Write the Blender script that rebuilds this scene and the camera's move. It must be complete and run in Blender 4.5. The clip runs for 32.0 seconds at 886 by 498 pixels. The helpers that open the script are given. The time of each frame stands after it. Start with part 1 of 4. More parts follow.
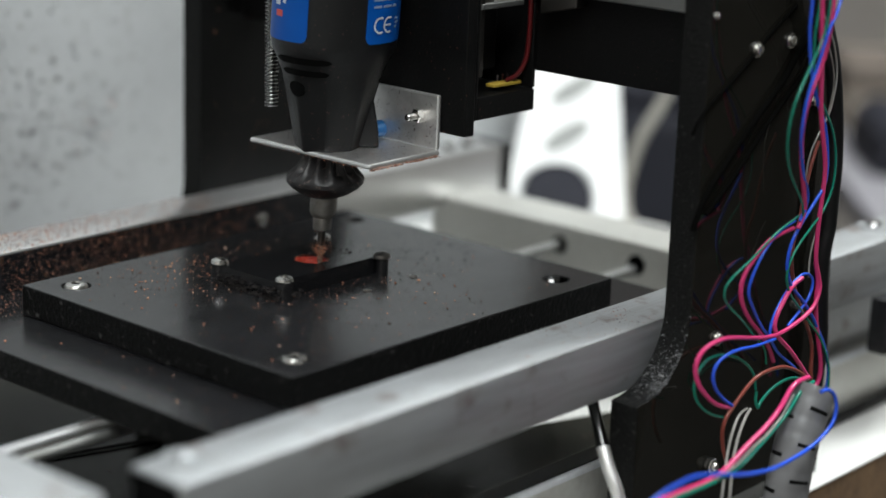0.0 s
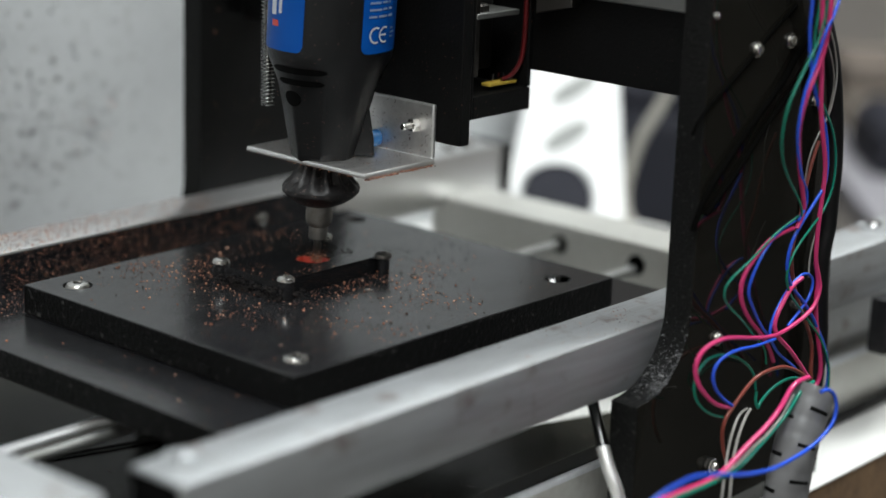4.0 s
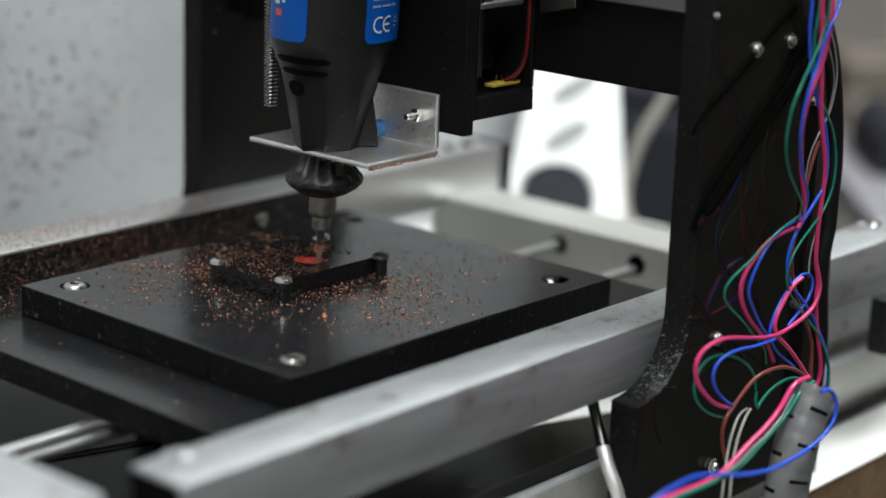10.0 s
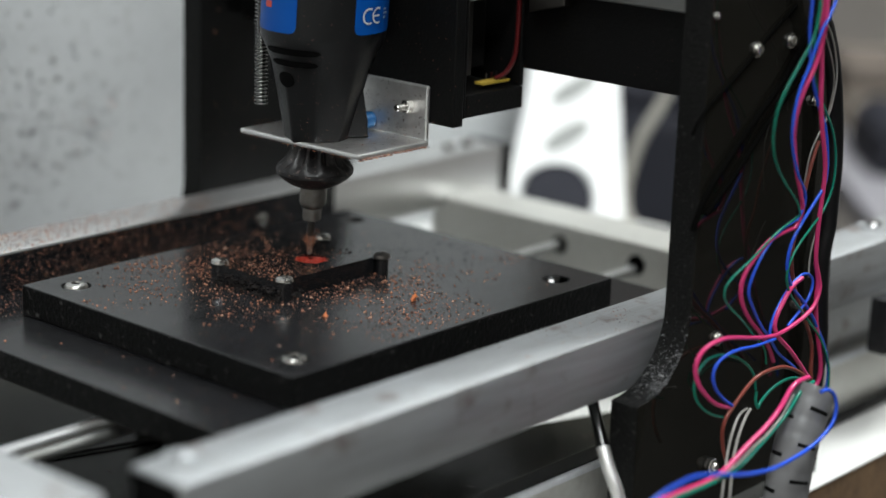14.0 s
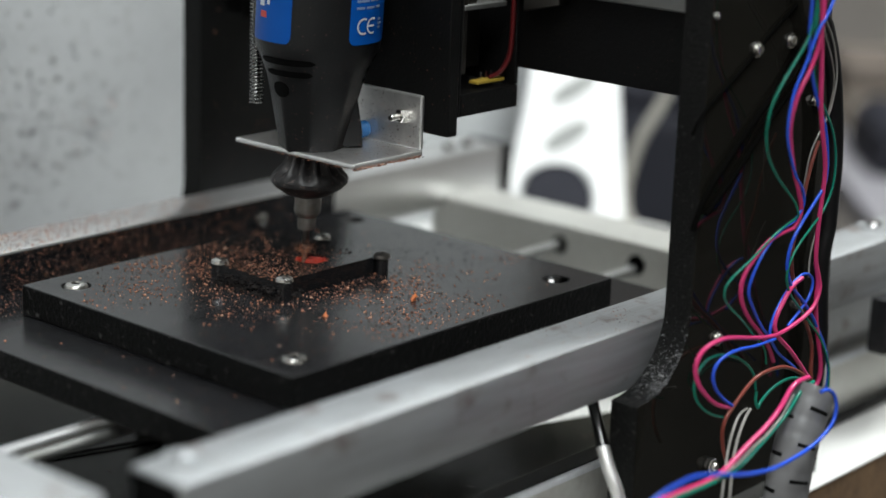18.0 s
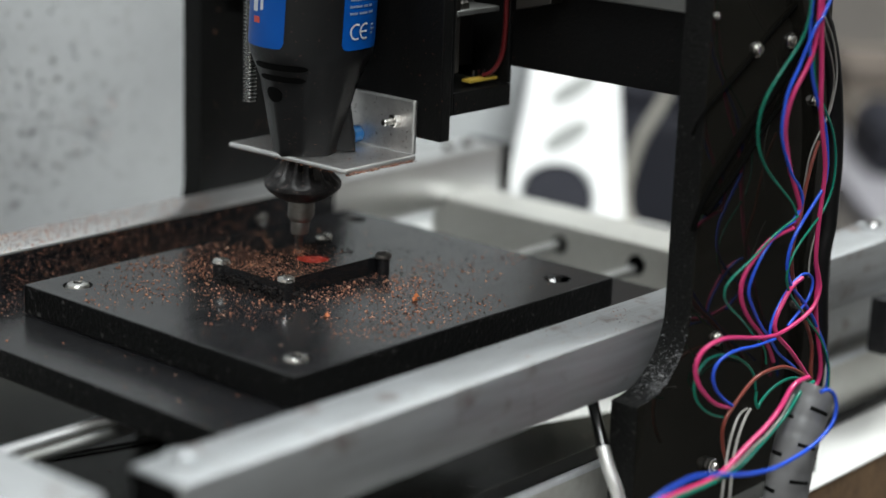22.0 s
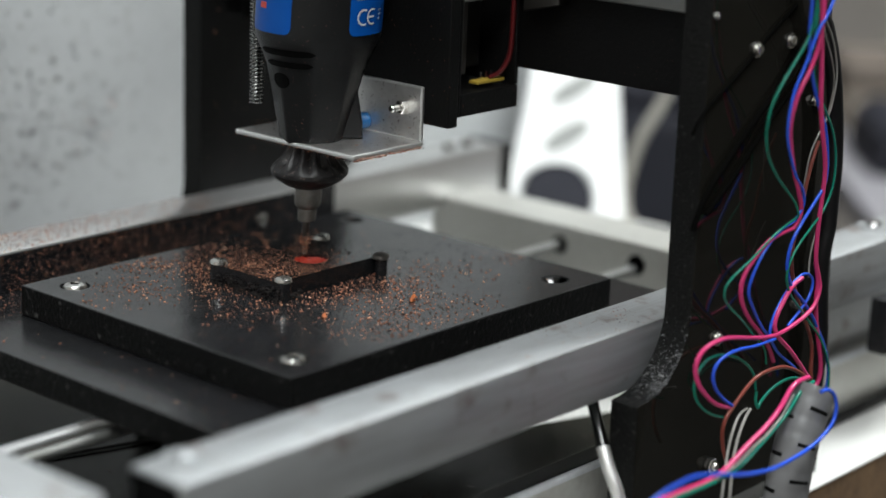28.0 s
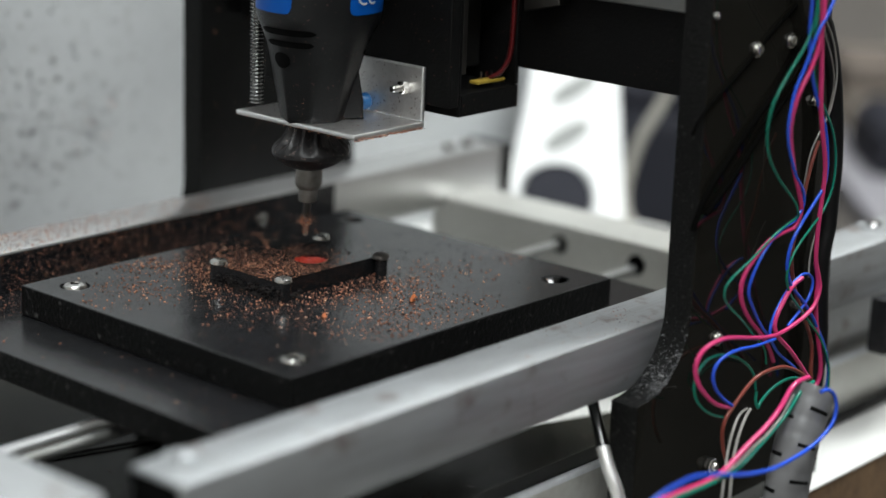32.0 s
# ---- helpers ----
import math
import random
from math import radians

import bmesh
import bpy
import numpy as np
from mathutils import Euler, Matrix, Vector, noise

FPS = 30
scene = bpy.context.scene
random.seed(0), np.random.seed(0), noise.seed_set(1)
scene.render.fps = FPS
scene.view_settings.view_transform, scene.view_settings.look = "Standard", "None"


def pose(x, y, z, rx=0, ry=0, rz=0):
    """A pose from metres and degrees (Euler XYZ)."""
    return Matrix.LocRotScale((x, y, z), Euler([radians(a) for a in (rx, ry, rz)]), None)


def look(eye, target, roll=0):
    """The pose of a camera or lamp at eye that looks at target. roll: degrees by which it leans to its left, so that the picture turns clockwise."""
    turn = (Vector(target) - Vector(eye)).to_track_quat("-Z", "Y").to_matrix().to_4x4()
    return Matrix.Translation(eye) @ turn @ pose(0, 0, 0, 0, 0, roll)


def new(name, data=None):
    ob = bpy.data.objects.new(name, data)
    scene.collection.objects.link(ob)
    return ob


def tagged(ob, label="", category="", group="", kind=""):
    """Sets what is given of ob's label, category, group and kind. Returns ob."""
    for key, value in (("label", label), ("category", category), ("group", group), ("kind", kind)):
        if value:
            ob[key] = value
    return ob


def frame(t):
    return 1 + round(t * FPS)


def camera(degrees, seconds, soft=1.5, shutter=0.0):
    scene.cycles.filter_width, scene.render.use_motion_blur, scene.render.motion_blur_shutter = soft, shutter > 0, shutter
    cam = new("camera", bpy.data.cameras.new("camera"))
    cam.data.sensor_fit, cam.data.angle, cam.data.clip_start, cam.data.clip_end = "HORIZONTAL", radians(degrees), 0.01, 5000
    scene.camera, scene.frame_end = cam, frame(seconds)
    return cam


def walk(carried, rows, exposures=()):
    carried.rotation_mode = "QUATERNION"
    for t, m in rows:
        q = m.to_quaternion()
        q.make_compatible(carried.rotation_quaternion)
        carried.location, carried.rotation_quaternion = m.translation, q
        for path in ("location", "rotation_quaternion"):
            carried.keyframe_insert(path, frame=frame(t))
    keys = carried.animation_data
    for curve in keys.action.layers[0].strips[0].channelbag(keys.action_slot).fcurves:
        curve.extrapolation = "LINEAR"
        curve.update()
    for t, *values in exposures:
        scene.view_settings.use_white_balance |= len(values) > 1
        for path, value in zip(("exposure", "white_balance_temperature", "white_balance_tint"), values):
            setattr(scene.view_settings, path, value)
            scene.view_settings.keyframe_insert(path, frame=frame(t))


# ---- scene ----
# ---- camera ----
cam = camera(25.67, 32.0, soft=1.5)
_eye = Vector((-0.4645, -0.4697, 0.2301))
_yaw, _pitch = radians(40.756), radians(-15.305)
_way = Vector((math.cos(_pitch) * math.cos(_yaw), math.cos(_pitch) * math.sin(_yaw), math.sin(_pitch)))
_stand = look(_eye, _eye + _way, 2.057)
cam.data.dof.use_dof = True
cam.data.dof.focus_distance = 0.793
cam.data.dof.aperture_fstop = 4.0
walk(cam, [(0.0, _stand), (32.0, _stand)])

# ---- world and light ----
world = bpy.data.worlds.new("world")
scene.world = world
world.use_nodes = True
world.node_tree.nodes["Background"].inputs[0].default_value = (0.62, 0.70, 0.80, 1)
world.node_tree.nodes["Background"].inputs[1].default_value = 0.15
scene.view_settings.exposure = 0.0


def area_lamp(name, eye, target, size, power, colour):
    data = bpy.data.lights.new(name, "AREA")
    data.shape, data.size, data.size_y = "RECTANGLE", size[0], size[1]
    data.energy, data.color = power, colour
    ob = new(name, data)
    ob.matrix_world = look(eye, target)
    return ob


# Overhead lamps added out of view; the second brightens the housing and panel.
area_lamp("unseen_ceiling_lamp", (-0.85, -0.75, 1.555), (-0.85, -0.75, 0), (1.2, 0.6), 30, (0.955, 1.0, 0.985))
area_lamp("unseen_ceiling_lamp", (0.95, -0.30, 1.555), (0.95, -0.30, 0), (1.2, 0.6), 38, (0.96, 1.0, 0.985))


# ---- materials ----
def material(name, base, rough=0.5, metal=0.0, tint=None, scale=60.0, bump=0.0, bscale=400.0, rvar=0.1, coat=0.0, stretch=None, spots=None, stain_scale=9.0, island=0.0, spec=0.5):
    """A surface with colour variation at two scales, uneven gloss and fine relief."""
    m = bpy.data.materials.new(name)
    m.use_nodes = True
    nt = m.node_tree
    b = nt.nodes["Principled BSDF"]
    tint = tint or tuple(c * 0.75 for c in base)
    tc = nt.nodes.new("ShaderNodeTexCoord")
    mp = nt.nodes.new("ShaderNodeMapping")
    nt.links.new(tc.outputs["Object"], mp.inputs[0])
    if stretch:
        mp.inputs["Scale"].default_value = stretch
    n1 = nt.nodes.new("ShaderNodeTexNoise")
    n1.inputs["Scale"].default_value, n1.inputs["Detail"].default_value = scale, 6
    n2 = nt.nodes.new("ShaderNodeTexNoise")
    n2.inputs["Scale"].default_value, n2.inputs["Detail"].default_value = stain_scale, 4
    nt.links.new(mp.outputs[0], n1.inputs["Vector"])
    nt.links.new(tc.outputs["Object"], n2.inputs["Vector"])
    add = nt.nodes.new("ShaderNodeMath")
    add.operation = "ADD"
    nt.links.new(n1.outputs[0], add.inputs[0])
    nt.links.new(n2.outputs[0], add.inputs[1])
    ramp = nt.nodes.new("ShaderNodeMapRange")
    ramp.inputs[1].default_value, ramp.inputs[2].default_value = 0.7, 1.3
    nt.links.new(add.outputs[0], ramp.inputs[0])
    mix = nt.nodes.new("ShaderNodeMix")
    mix.data_type = "RGBA"
    mix.inputs[6].default_value, mix.inputs[7].default_value = (*tint, 1), (*base, 1)
    nt.links.new(ramp.outputs[0], mix.inputs[0])
    colour = mix.outputs[2]
    if island:
        info = nt.nodes.new("ShaderNodeNewGeometry")
        hsv = nt.nodes.new("ShaderNodeHueSaturation")
        mr = nt.nodes.new("ShaderNodeMapRange")
        mr.inputs[3].default_value, mr.inputs[4].default_value = 1 - island, 1 + island
        nt.links.new(info.outputs["Random Per Island"], mr.inputs[0])
        nt.links.new(mr.outputs[0], hsv.inputs["Value"])
        nt.links.new(colour, hsv.inputs["Color"])
        colour = hsv.outputs[0]
    if spots:
        # specks of dirt with a shape of their own: (colour, scale, threshold, softness)
        col, sc, th, so = spots
        v = nt.nodes.new("ShaderNodeTexNoise")
        v.inputs["Scale"].default_value, v.inputs["Detail"].default_value = sc, 3
        nt.links.new(tc.outputs["Object"], v.inputs["Vector"])
        mr = nt.nodes.new("ShaderNodeMapRange")
        mr.inputs[1].default_value, mr.inputs[2].default_value = th, th + so
        nt.links.new(v.outputs[0], mr.inputs[0])
        mx = nt.nodes.new("ShaderNodeMix")
        mx.data_type = "RGBA"
        nt.links.new(mr.outputs[0], mx.inputs[0])
        nt.links.new(colour, mx.inputs[6])
        mx.inputs[7].default_value = (*col, 1)
        colour = mx.outputs[2]
    nt.links.new(colour, b.inputs["Base Color"])
    rr = nt.nodes.new("ShaderNodeMapRange")
    rr.inputs[3].default_value, rr.inputs[4].default_value = max(0.02, rough - rvar), min(1, rough + rvar)
    nt.links.new(n1.outputs[0], rr.inputs[0])
    nt.links.new(rr.outputs[0], b.inputs["Roughness"])
    b.inputs["Metallic"].default_value = metal
    b.inputs["Coat Weight"].default_value = coat
    if bump:
        n3 = nt.nodes.new("ShaderNodeTexNoise")
        n3.inputs["Scale"].default_value, n3.inputs["Detail"].default_value = bscale, 4
        nt.links.new(mp.outputs[0], n3.inputs["Vector"])
        bp = nt.nodes.new("ShaderNodeBump")
        bp.inputs["Strength"].default_value, bp.inputs["Distance"].default_value = bump, 0.0006
        nt.links.new(n3.outputs[0], bp.inputs["Height"])
        nt.links.new(bp.outputs[0], b.inputs["Normal"])
    b.inputs["Specular IOR Level"].default_value = spec
    return m


HDPE = material("black_plastic_sheet", (0.0150, 0.0152, 0.0165), 0.21, tint=(0.0105, 0.0105, 0.0118), spec=0.80, rvar=0.10, bump=0.07, bscale=900, spots=((0.05, 0.03, 0.022), 260, 0.66, 0.06))
MATT_BLACK = material("matt_black_board", (0.0029, 0.0029, 0.0030), 0.5, tint=(0.0022, 0.0022, 0.0022), spec=0.16, bump=0.3, bscale=700, spots=((0.075, 0.036, 0.026), 620, 0.695, 0.04))
BLOCK = material("smooth_black_plastic", (0.010, 0.010, 0.011), 0.16, tint=(0.007, 0.007, 0.008), spec=0.75, rvar=0.05, bump=0.08, bscale=500)
ACRYL = material("glossy_black_plastic", (0.0125, 0.0118, 0.0096), 0.05, tint=(0.0092, 0.0088, 0.0072), spec=0.25, rvar=0.02, bump=0.03, bscale=40)
SAWN = material("sawn_black_plastic_edge", (0.0065, 0.0065, 0.0062), 0.55, tint=(0.003, 0.003, 0.003), spec=0.14, scale=500, bump=1.0, bscale=700, spots=((0.040, 0.039, 0.037), 700, 0.62, 0.10))
CUT = material("saw_cut_black_plastic", (0.006, 0.006, 0.006), 0.5, tint=(0.003, 0.003, 0.003), spec=0.16, scale=400, bump=0.8, bscale=500, spots=((0.055, 0.054, 0.052), 330, 0.63, 0.10))
ALU = material("brushed_aluminium", (0.605, 0.628, 0.645), 0.55, 1.0, tint=(0.44, 0.450, 0.458), scale=500, stretch=(0.06, 1, 1), bump=0.12, bscale=900, stain_scale=17, spots=((0.36, 0.32, 0.31), 75, 0.60, 0.13))
ALU_DULL = material("dull_oxidised_aluminium", (0.62, 0.62, 0.585), 0.5, 0.45, tint=(0.52, 0.515, 0.485), scale=300, bump=0.12, bscale=900, stain_scale=16)
ALU_BACK = material("dull_brushed_aluminium", (0.80, 0.805, 0.80), 0.38, 1.0, tint=(0.74, 0.74, 0.74), scale=500, stretch=(0.06, 1, 1), bump=0.12, bscale=900, stain_scale=22)
SHEET = material("glossy_black_sheet", (0.022, 0.022, 0.017), 0.16, tint=(0.012, 0.012, 0.009), spec=0.10, rvar=0.08, bump=0.5, bscale=22, spots=((0.05, 0.035, 0.03), 200, 0.66, 0.05))
ALU_RAW = material("scratched_aluminium_angle", (0.84, 0.83, 0.82), 0.42, 1.0, tint=(0.66, 0.65, 0.64), scale=300, bump=0.2, bscale=700, spots=((0.10, 0.05, 0.035), 900, 0.655, 0.05))
DUSTY = material("dust_caked_edge", (0.055, 0.034, 0.030), 0.8, tint=(0.03, 0.022, 0.020), scale=900, bump=0.8, bscale=900, spots=((0.35, 0.34, 0.33), 700, 0.66, 0.05))
EDGE_HIGHLIGHT = material("pale_edge_highlight", (0.80, 0.83, 0.86), 0.5, 0.2, tint=(0.66, 0.69, 0.72), scale=300, bump=0.1)
# bright metal for worn edges and for highlights put into the colour
WORN_LIT = material("worn_and_highlit_aluminium", (0.92, 0.92, 0.91), 0.48, 1.0, tint=(0.80, 0.80, 0.79), scale=300, bump=0.2)
STEEL = material("polished_steel", (0.72, 0.72, 0.73), 0.16, 1.0, rvar=0.08, bump=0.1)
ZINC = material("zinc_plated_steel", (0.66, 0.65, 0.62), 0.26, 1.0, rvar=0.1, bump=0.2)
THREAD = material("bright_threaded_steel", (0.55, 0.55, 0.54), 0.22, 1.0, rvar=0.06)
BALL_SCREW = material("bright_rolled_steel_thread", (0.86, 0.87, 0.88), 0.42, 1.0, rvar=0.06)
ROD = material("dull_ground_steel", (0.25, 0.255, 0.25), 0.58, 1.0, tint=(0.19, 0.19, 0.18), bump=0.2)
DARK_STEEL = material("dark_oiled_steel", (0.16, 0.15, 0.14), 0.35, 1.0, bump=0.3)
DARKENED = material("darkened_polished_steel", (0.07, 0.07, 0.07), 0.14, 1.0, rvar=0.05)
COLLET = material("worn_steel_collet", (0.36, 0.35, 0.33), 0.5, 1.0, tint=(0.24, 0.22, 0.20), scale=400, bump=0.3)
RUBBER = material("dark_grey_moulded_plastic", (0.0112, 0.0114, 0.0120), 0.38, tint=(0.0080, 0.0080, 0.0085), spec=0.25, bump=0.25, bscale=1500, spots=((0.06, 0.035, 0.03), 700, 0.67, 0.04))
NOSE = material("black_ribbed_plastic", (0.017, 0.016, 0.016), 0.46, tint=(0.010, 0.009, 0.010), spec=0.4, bump=0.2, spots=((0.12, 0.09, 0.08), 600, 0.62, 0.08))
# near-black for the shade inside openings that aren't cut into the mesh
VENT = material("vent_shadow_plastic", (0.003, 0.003, 0.003), 0.7, spec=0.05)
BLUE = material("blue_label_film", (0.002, 0.072, 0.33), 0.40, tint=(0.002, 0.060, 0.28), spec=0.14, rvar=0.05)
# The south wall is out of view, darkened to keep reflections dark.
WHITE_INK = material("white_print", (0.55, 0.58, 0.62), 0.4)
PALE_INK = material("pale_print", (0.20, 0.27, 0.42), 0.4)
RED_INK = material("red_print", (0.55, 0.05, 0.03), 0.4)
BLUE_CAP = material("blue_plastic_button", (0.03, 0.17, 0.45), 0.25)
PANEL = material("white_painted_panel", (0.48, 0.495, 0.505), 0.42, tint=(0.36, 0.372, 0.38), scale=14, bump=0.15, bscale=120, spots=((0.22, 0.20, 0.19), 300, 0.62, 0.12), stain_scale=5)
LAMINATE = material("white_laminate", (0.74, 0.74, 0.72), 0.35, tint=(0.66, 0.66, 0.64), scale=20, bump=0.1, spots=((0.30, 0.18, 0.12), 330, 0.70, 0.04))
CHIPBOARD = material("brown_chipboard_edge", (0.24, 0.15, 0.08), 0.7, tint=(0.13, 0.08, 0.045), scale=160, bump=0.8, bscale=300)
WHITE_PLASTIC = material("white_moulded_plastic", (0.93, 0.94, 0.94), 0.35, tint=(0.88, 0.89, 0.89), bump=0.1)
RECESS = material("recess_shade_grey", (0.36, 0.37, 0.36), 0.5)
NAVY = material("dark_navy_fabric", (0.018, 0.019, 0.030), 0.8, bump=0.5, bscale=300)
GREYTOP = material("grey_lavender_laminate", (0.36, 0.35, 0.38), 0.5, bump=0.1)
TAN = material("beige_painted_metal", (0.34, 0.325, 0.29), 0.5, bump=0.1)
PALE_BROWN = material("pale_brown_block", (0.42, 0.36, 0.30), 0.8, bump=0.2)
BAND_BROWN = material("dark_brown_band", (0.20, 0.165, 0.14), 0.8, bump=0.2)
DARK_WALL = material("dark_unseen_wall", (0.09, 0.082, 0.075), 0.8, tint=(0.07, 0.064, 0.058), scale=6, bump=0.3, bscale=60, stain_scale=1.2)
PLASTER = material("beige_grey_plaster", (0.66, 0.62, 0.58), 0.8, tint=(0.46, 0.42, 0.39), scale=4, bump=0.3, bscale=60, stain_scale=1.2)
CEIL = material("white_ceiling_paint", (0.75, 0.75, 0.74), 0.8, scale=8, bump=0.2, bscale=60)
FLOOR = material("grey_vinyl_floor", (0.10, 0.095, 0.09), 0.5, tint=(0.07, 0.068, 0.065), scale=12, bump=0.1)
RED_ACR = material("red_cut_core", (0.55, 0.045, 0.020), 0.45, tint=(0.20, 0.013, 0.007), scale=420, bump=0.8, bscale=900)
CHIP = material("orange_swarf", (0.50, 0.18, 0.085), 0.6, tint=(0.25, 0.075, 0.035), scale=200)


def mixed_by_island(mat, stops):
    """Give each loose piece of a mesh its own colour out of a ramp."""
    nt = mat.node_tree
    geo = nt.nodes.new("ShaderNodeNewGeometry")
    ramp = nt.nodes.new("ShaderNodeValToRGB")
    while len(ramp.color_ramp.elements) < len(stops):
        ramp.color_ramp.elements.new(0.5)
    for e, (at_, col) in zip(ramp.color_ramp.elements, stops):
        e.position, e.color = at_, (*col, 1)
    nt.links.new(geo.outputs["Random Per Island"], ramp.inputs[0])
    nt.links.new(ramp.outputs[0], nt.nodes["Principled BSDF"].inputs["Base Color"])


mixed_by_island(CHIP, ((0.0, (0.013, 0.008, 0.007)), (0.40, (0.10, 0.037, 0.022)), (0.72, (0.36, 0.130, 0.066)), (0.91, (0.64, 0.28, 0.15)), (1.0, (0.76, 0.52, 0.38))))
LUMP = material("bright_orange_swarf", (0.66, 0.21, 0.065), 0.55, tint=(0.45, 0.12, 0.04), scale=500)
SPECK = material("grey_brown_crumb", (0.11, 0.10, 0.10), 0.7, tint=(0.06, 0.055, 0.05), island=0.6)
CRUMB = material("pale_plastic_crumb", (0.075, 0.075, 0.080), 0.35, tint=(0.03, 0.03, 0.03), island=0.8)
CHIP_DARK = material("dark_swarf", (0.016, 0.012, 0.011), 0.7, tint=(0.008, 0.007, 0.007), island=0.5, spec=0.2)
PINK_W = material("pink_wire_insulation", (0.64, 0.046, 0.180), 0.22, tint=(0.53, 0.036, 0.145), rvar=0.06)
BLUE_W = material("blue_wire_insulation", (0.026, 0.10, 0.68), 0.20, tint=(0.020, 0.078, 0.56), rvar=0.06)
GREEN_W = material("green_wire_insulation", (0.006, 0.19, 0.125), 0.24, tint=(0.005, 0.15, 0.10), rvar=0.06)
BROWN_W = material("brown_wire_insulation", (0.21, 0.046, 0.034), 0.3, tint=(0.13, 0.03, 0.02), rvar=0.06)
RED_W = material("dark_red_wire_insulation", (0.075, 0.004, 0.005), 0.35)
BLACK_W = material("black_cable_sheath", (0.007, 0.007, 0.0075), 0.45, rvar=0.06, spec=0.25)
# lightless black for the reflections drawn on the gantry plate
STREAK_BLACK = material("black_reflection_streak", (0.0022, 0.0022, 0.0020), 0.95, spec=0.02)
CLEAR_W = material("clear_grey_wire", (0.26, 0.25, 0.235), 0.14, rvar=0.05)
LOOM = material("grey_split_tube", (0.18, 0.18, 0.185), 0.42, tint=(0.115, 0.115, 0.12), bump=0.1)
YELLOW = material("yellow_terminal_strip", (0.46, 0.32, 0.05), 0.4)
MOTOR = material("black_motor_casing", (0.012, 0.012, 0.012), 0.4)
GLOW = bpy.data.materials.new("lit_diffuser")
GLOW.use_nodes = True
_gb = GLOW.node_tree.nodes["Principled BSDF"]
_gb.inputs["Emission Color"].default_value = (0.92, 0.97, 1.0, 1)
_gb.inputs["Emission Strength"].default_value = 4.0


# ---- mesh helpers ----
def empty(name, at=(0, 0, 0)):
    ob = new(name)
    ob.empty_display_size = 0.01
    ob.location = at
    return ob


def to_object(name, bm, mat, smooth=False, sharp=35):
    me = bpy.data.meshes.new(name)
    bmesh.ops.recalc_face_normals(bm, faces=bm.faces[:])
    if smooth:
        for f in bm.faces:
            f.smooth = True
        for e in bm.edges:
            if len(e.link_faces) == 2 and e.calc_face_angle(0) > radians(sharp):
                e.smooth = False
    bm.to_mesh(me)
    bm.free()
    me.materials.append(mat)
    return new(name, me)


def part(name, bm, mat, parent, label="", smooth=False, sharp=35):
    ob = to_object(name, bm, mat, smooth, sharp)
    ob.parent = parent
    if label:
        tagged(ob, label)
    return ob


def thing(name, bm, mat, label, category, group="", kind="", smooth=False, sharp=35):
    return tagged(to_object(name, bm, mat, smooth, sharp), label, category, group, kind)


def box(x0, x1, y0, y1, z0, z1, bevel=0.0, segs=2, bm=None):
    out = bm or bmesh.new()
    vs = [out.verts.new((x, y, z)) for x in (x0, x1) for y in (y0, y1) for z in (z0, z1)]
    fs = [out.faces.new([vs[i] for i in q]) for q in ((0, 1, 3, 2), (4, 6, 7, 5), (0, 4, 5, 1), (2, 3, 7, 6), (0, 2, 6, 4), (1, 5, 7, 3))]
    if bevel:
        es = {e for f in fs for e in f.edges}
        bmesh.ops.bevel(out, geom=list(es), offset=bevel, segments=segs, affect="EDGES", profile=0.5)
    return out


def prism(poly, axis, a, b, bevel=0.0, bm=None):
    """A polygon swept between a and b along an axis; poly in the other two axes, in order."""
    out = bm or bmesh.new()
    put = {"x": lambda u, v, w: (w, u, v), "y": lambda u, v, w: (u, w, v), "z": lambda u, v, w: (u, v, w)}[axis]
    lo = [out.verts.new(put(u, v, a)) for u, v in poly]
    hi = [out.verts.new(put(u, v, b)) for u, v in poly]
    fs = [out.faces.new(lo), out.faces.new(hi[::-1])]
    n = len(poly)
    for i in range(n):
        fs.append(out.faces.new((lo[i], hi[i], hi[(i + 1) % n], lo[(i + 1) % n])))
    if bevel:
        rim = set(fs[0].edges) | set(fs[1].edges)
        bmesh.ops.recalc_face_normals(out, faces=fs)
        bmesh.ops.bevel(out, geom=list(rim), offset=bevel, segments=2, affect="EDGES", profile=0.5)
    return out


def lathe(profile, segs=32, at=(0, 0, 0), axis="z", bm=None, wave=None):
    """A profile of (radius, height) turned round an axis. wave: (times, depth by height) for ribs."""
    out = bm or bmesh.new()
    rings = []
    for r, h in profile:
        ring = []
        for i in range(segs):
            a = 2 * math.pi * i / segs
            rr = r if not wave else r * (1 - wave[1](h) * (0.5 + 0.5 * math.cos(wave[0] * a)))
            u, v = rr * math.cos(a), rr * math.sin(a)
            p = {"z": (u, v, h), "x": (h, u, v), "y": (u, h, v)}[axis]
            ring.append(out.verts.new((p[0] + at[0], p[1] + at[1], p[2] + at[2])))
        rings.append(ring)
    for k in range(len(rings) - 1):
        for i in range(segs):
            j = (i + 1) % segs
            out.faces.new((rings[k][i], rings[k][j], rings[k + 1][j], rings[k + 1][i]))
    out.faces.new(rings[0][::-1])
    out.faces.new(rings[-1])
    return out


def glide(points, steps=6):
    """A smooth line through the points."""
    ps = [Vector(p) for p in points]
    out = []
    for i in range(len(ps) - 1):
        p0, p1, p2, p3 = ps[max(i - 1, 0)], ps[i], ps[i + 1], ps[min(i + 2, len(ps) - 1)]
        for s in range(steps):
            t = s / steps
            out.append(0.5 * (2 * p1 + (p2 - p0) * t + (2 * p0 - 5 * p1 + 4 * p2 - p3) * t * t + (3 * p1 - p0 - 3 * p2 + p3) * t ** 3))
    out.append(ps[-1])
    return out


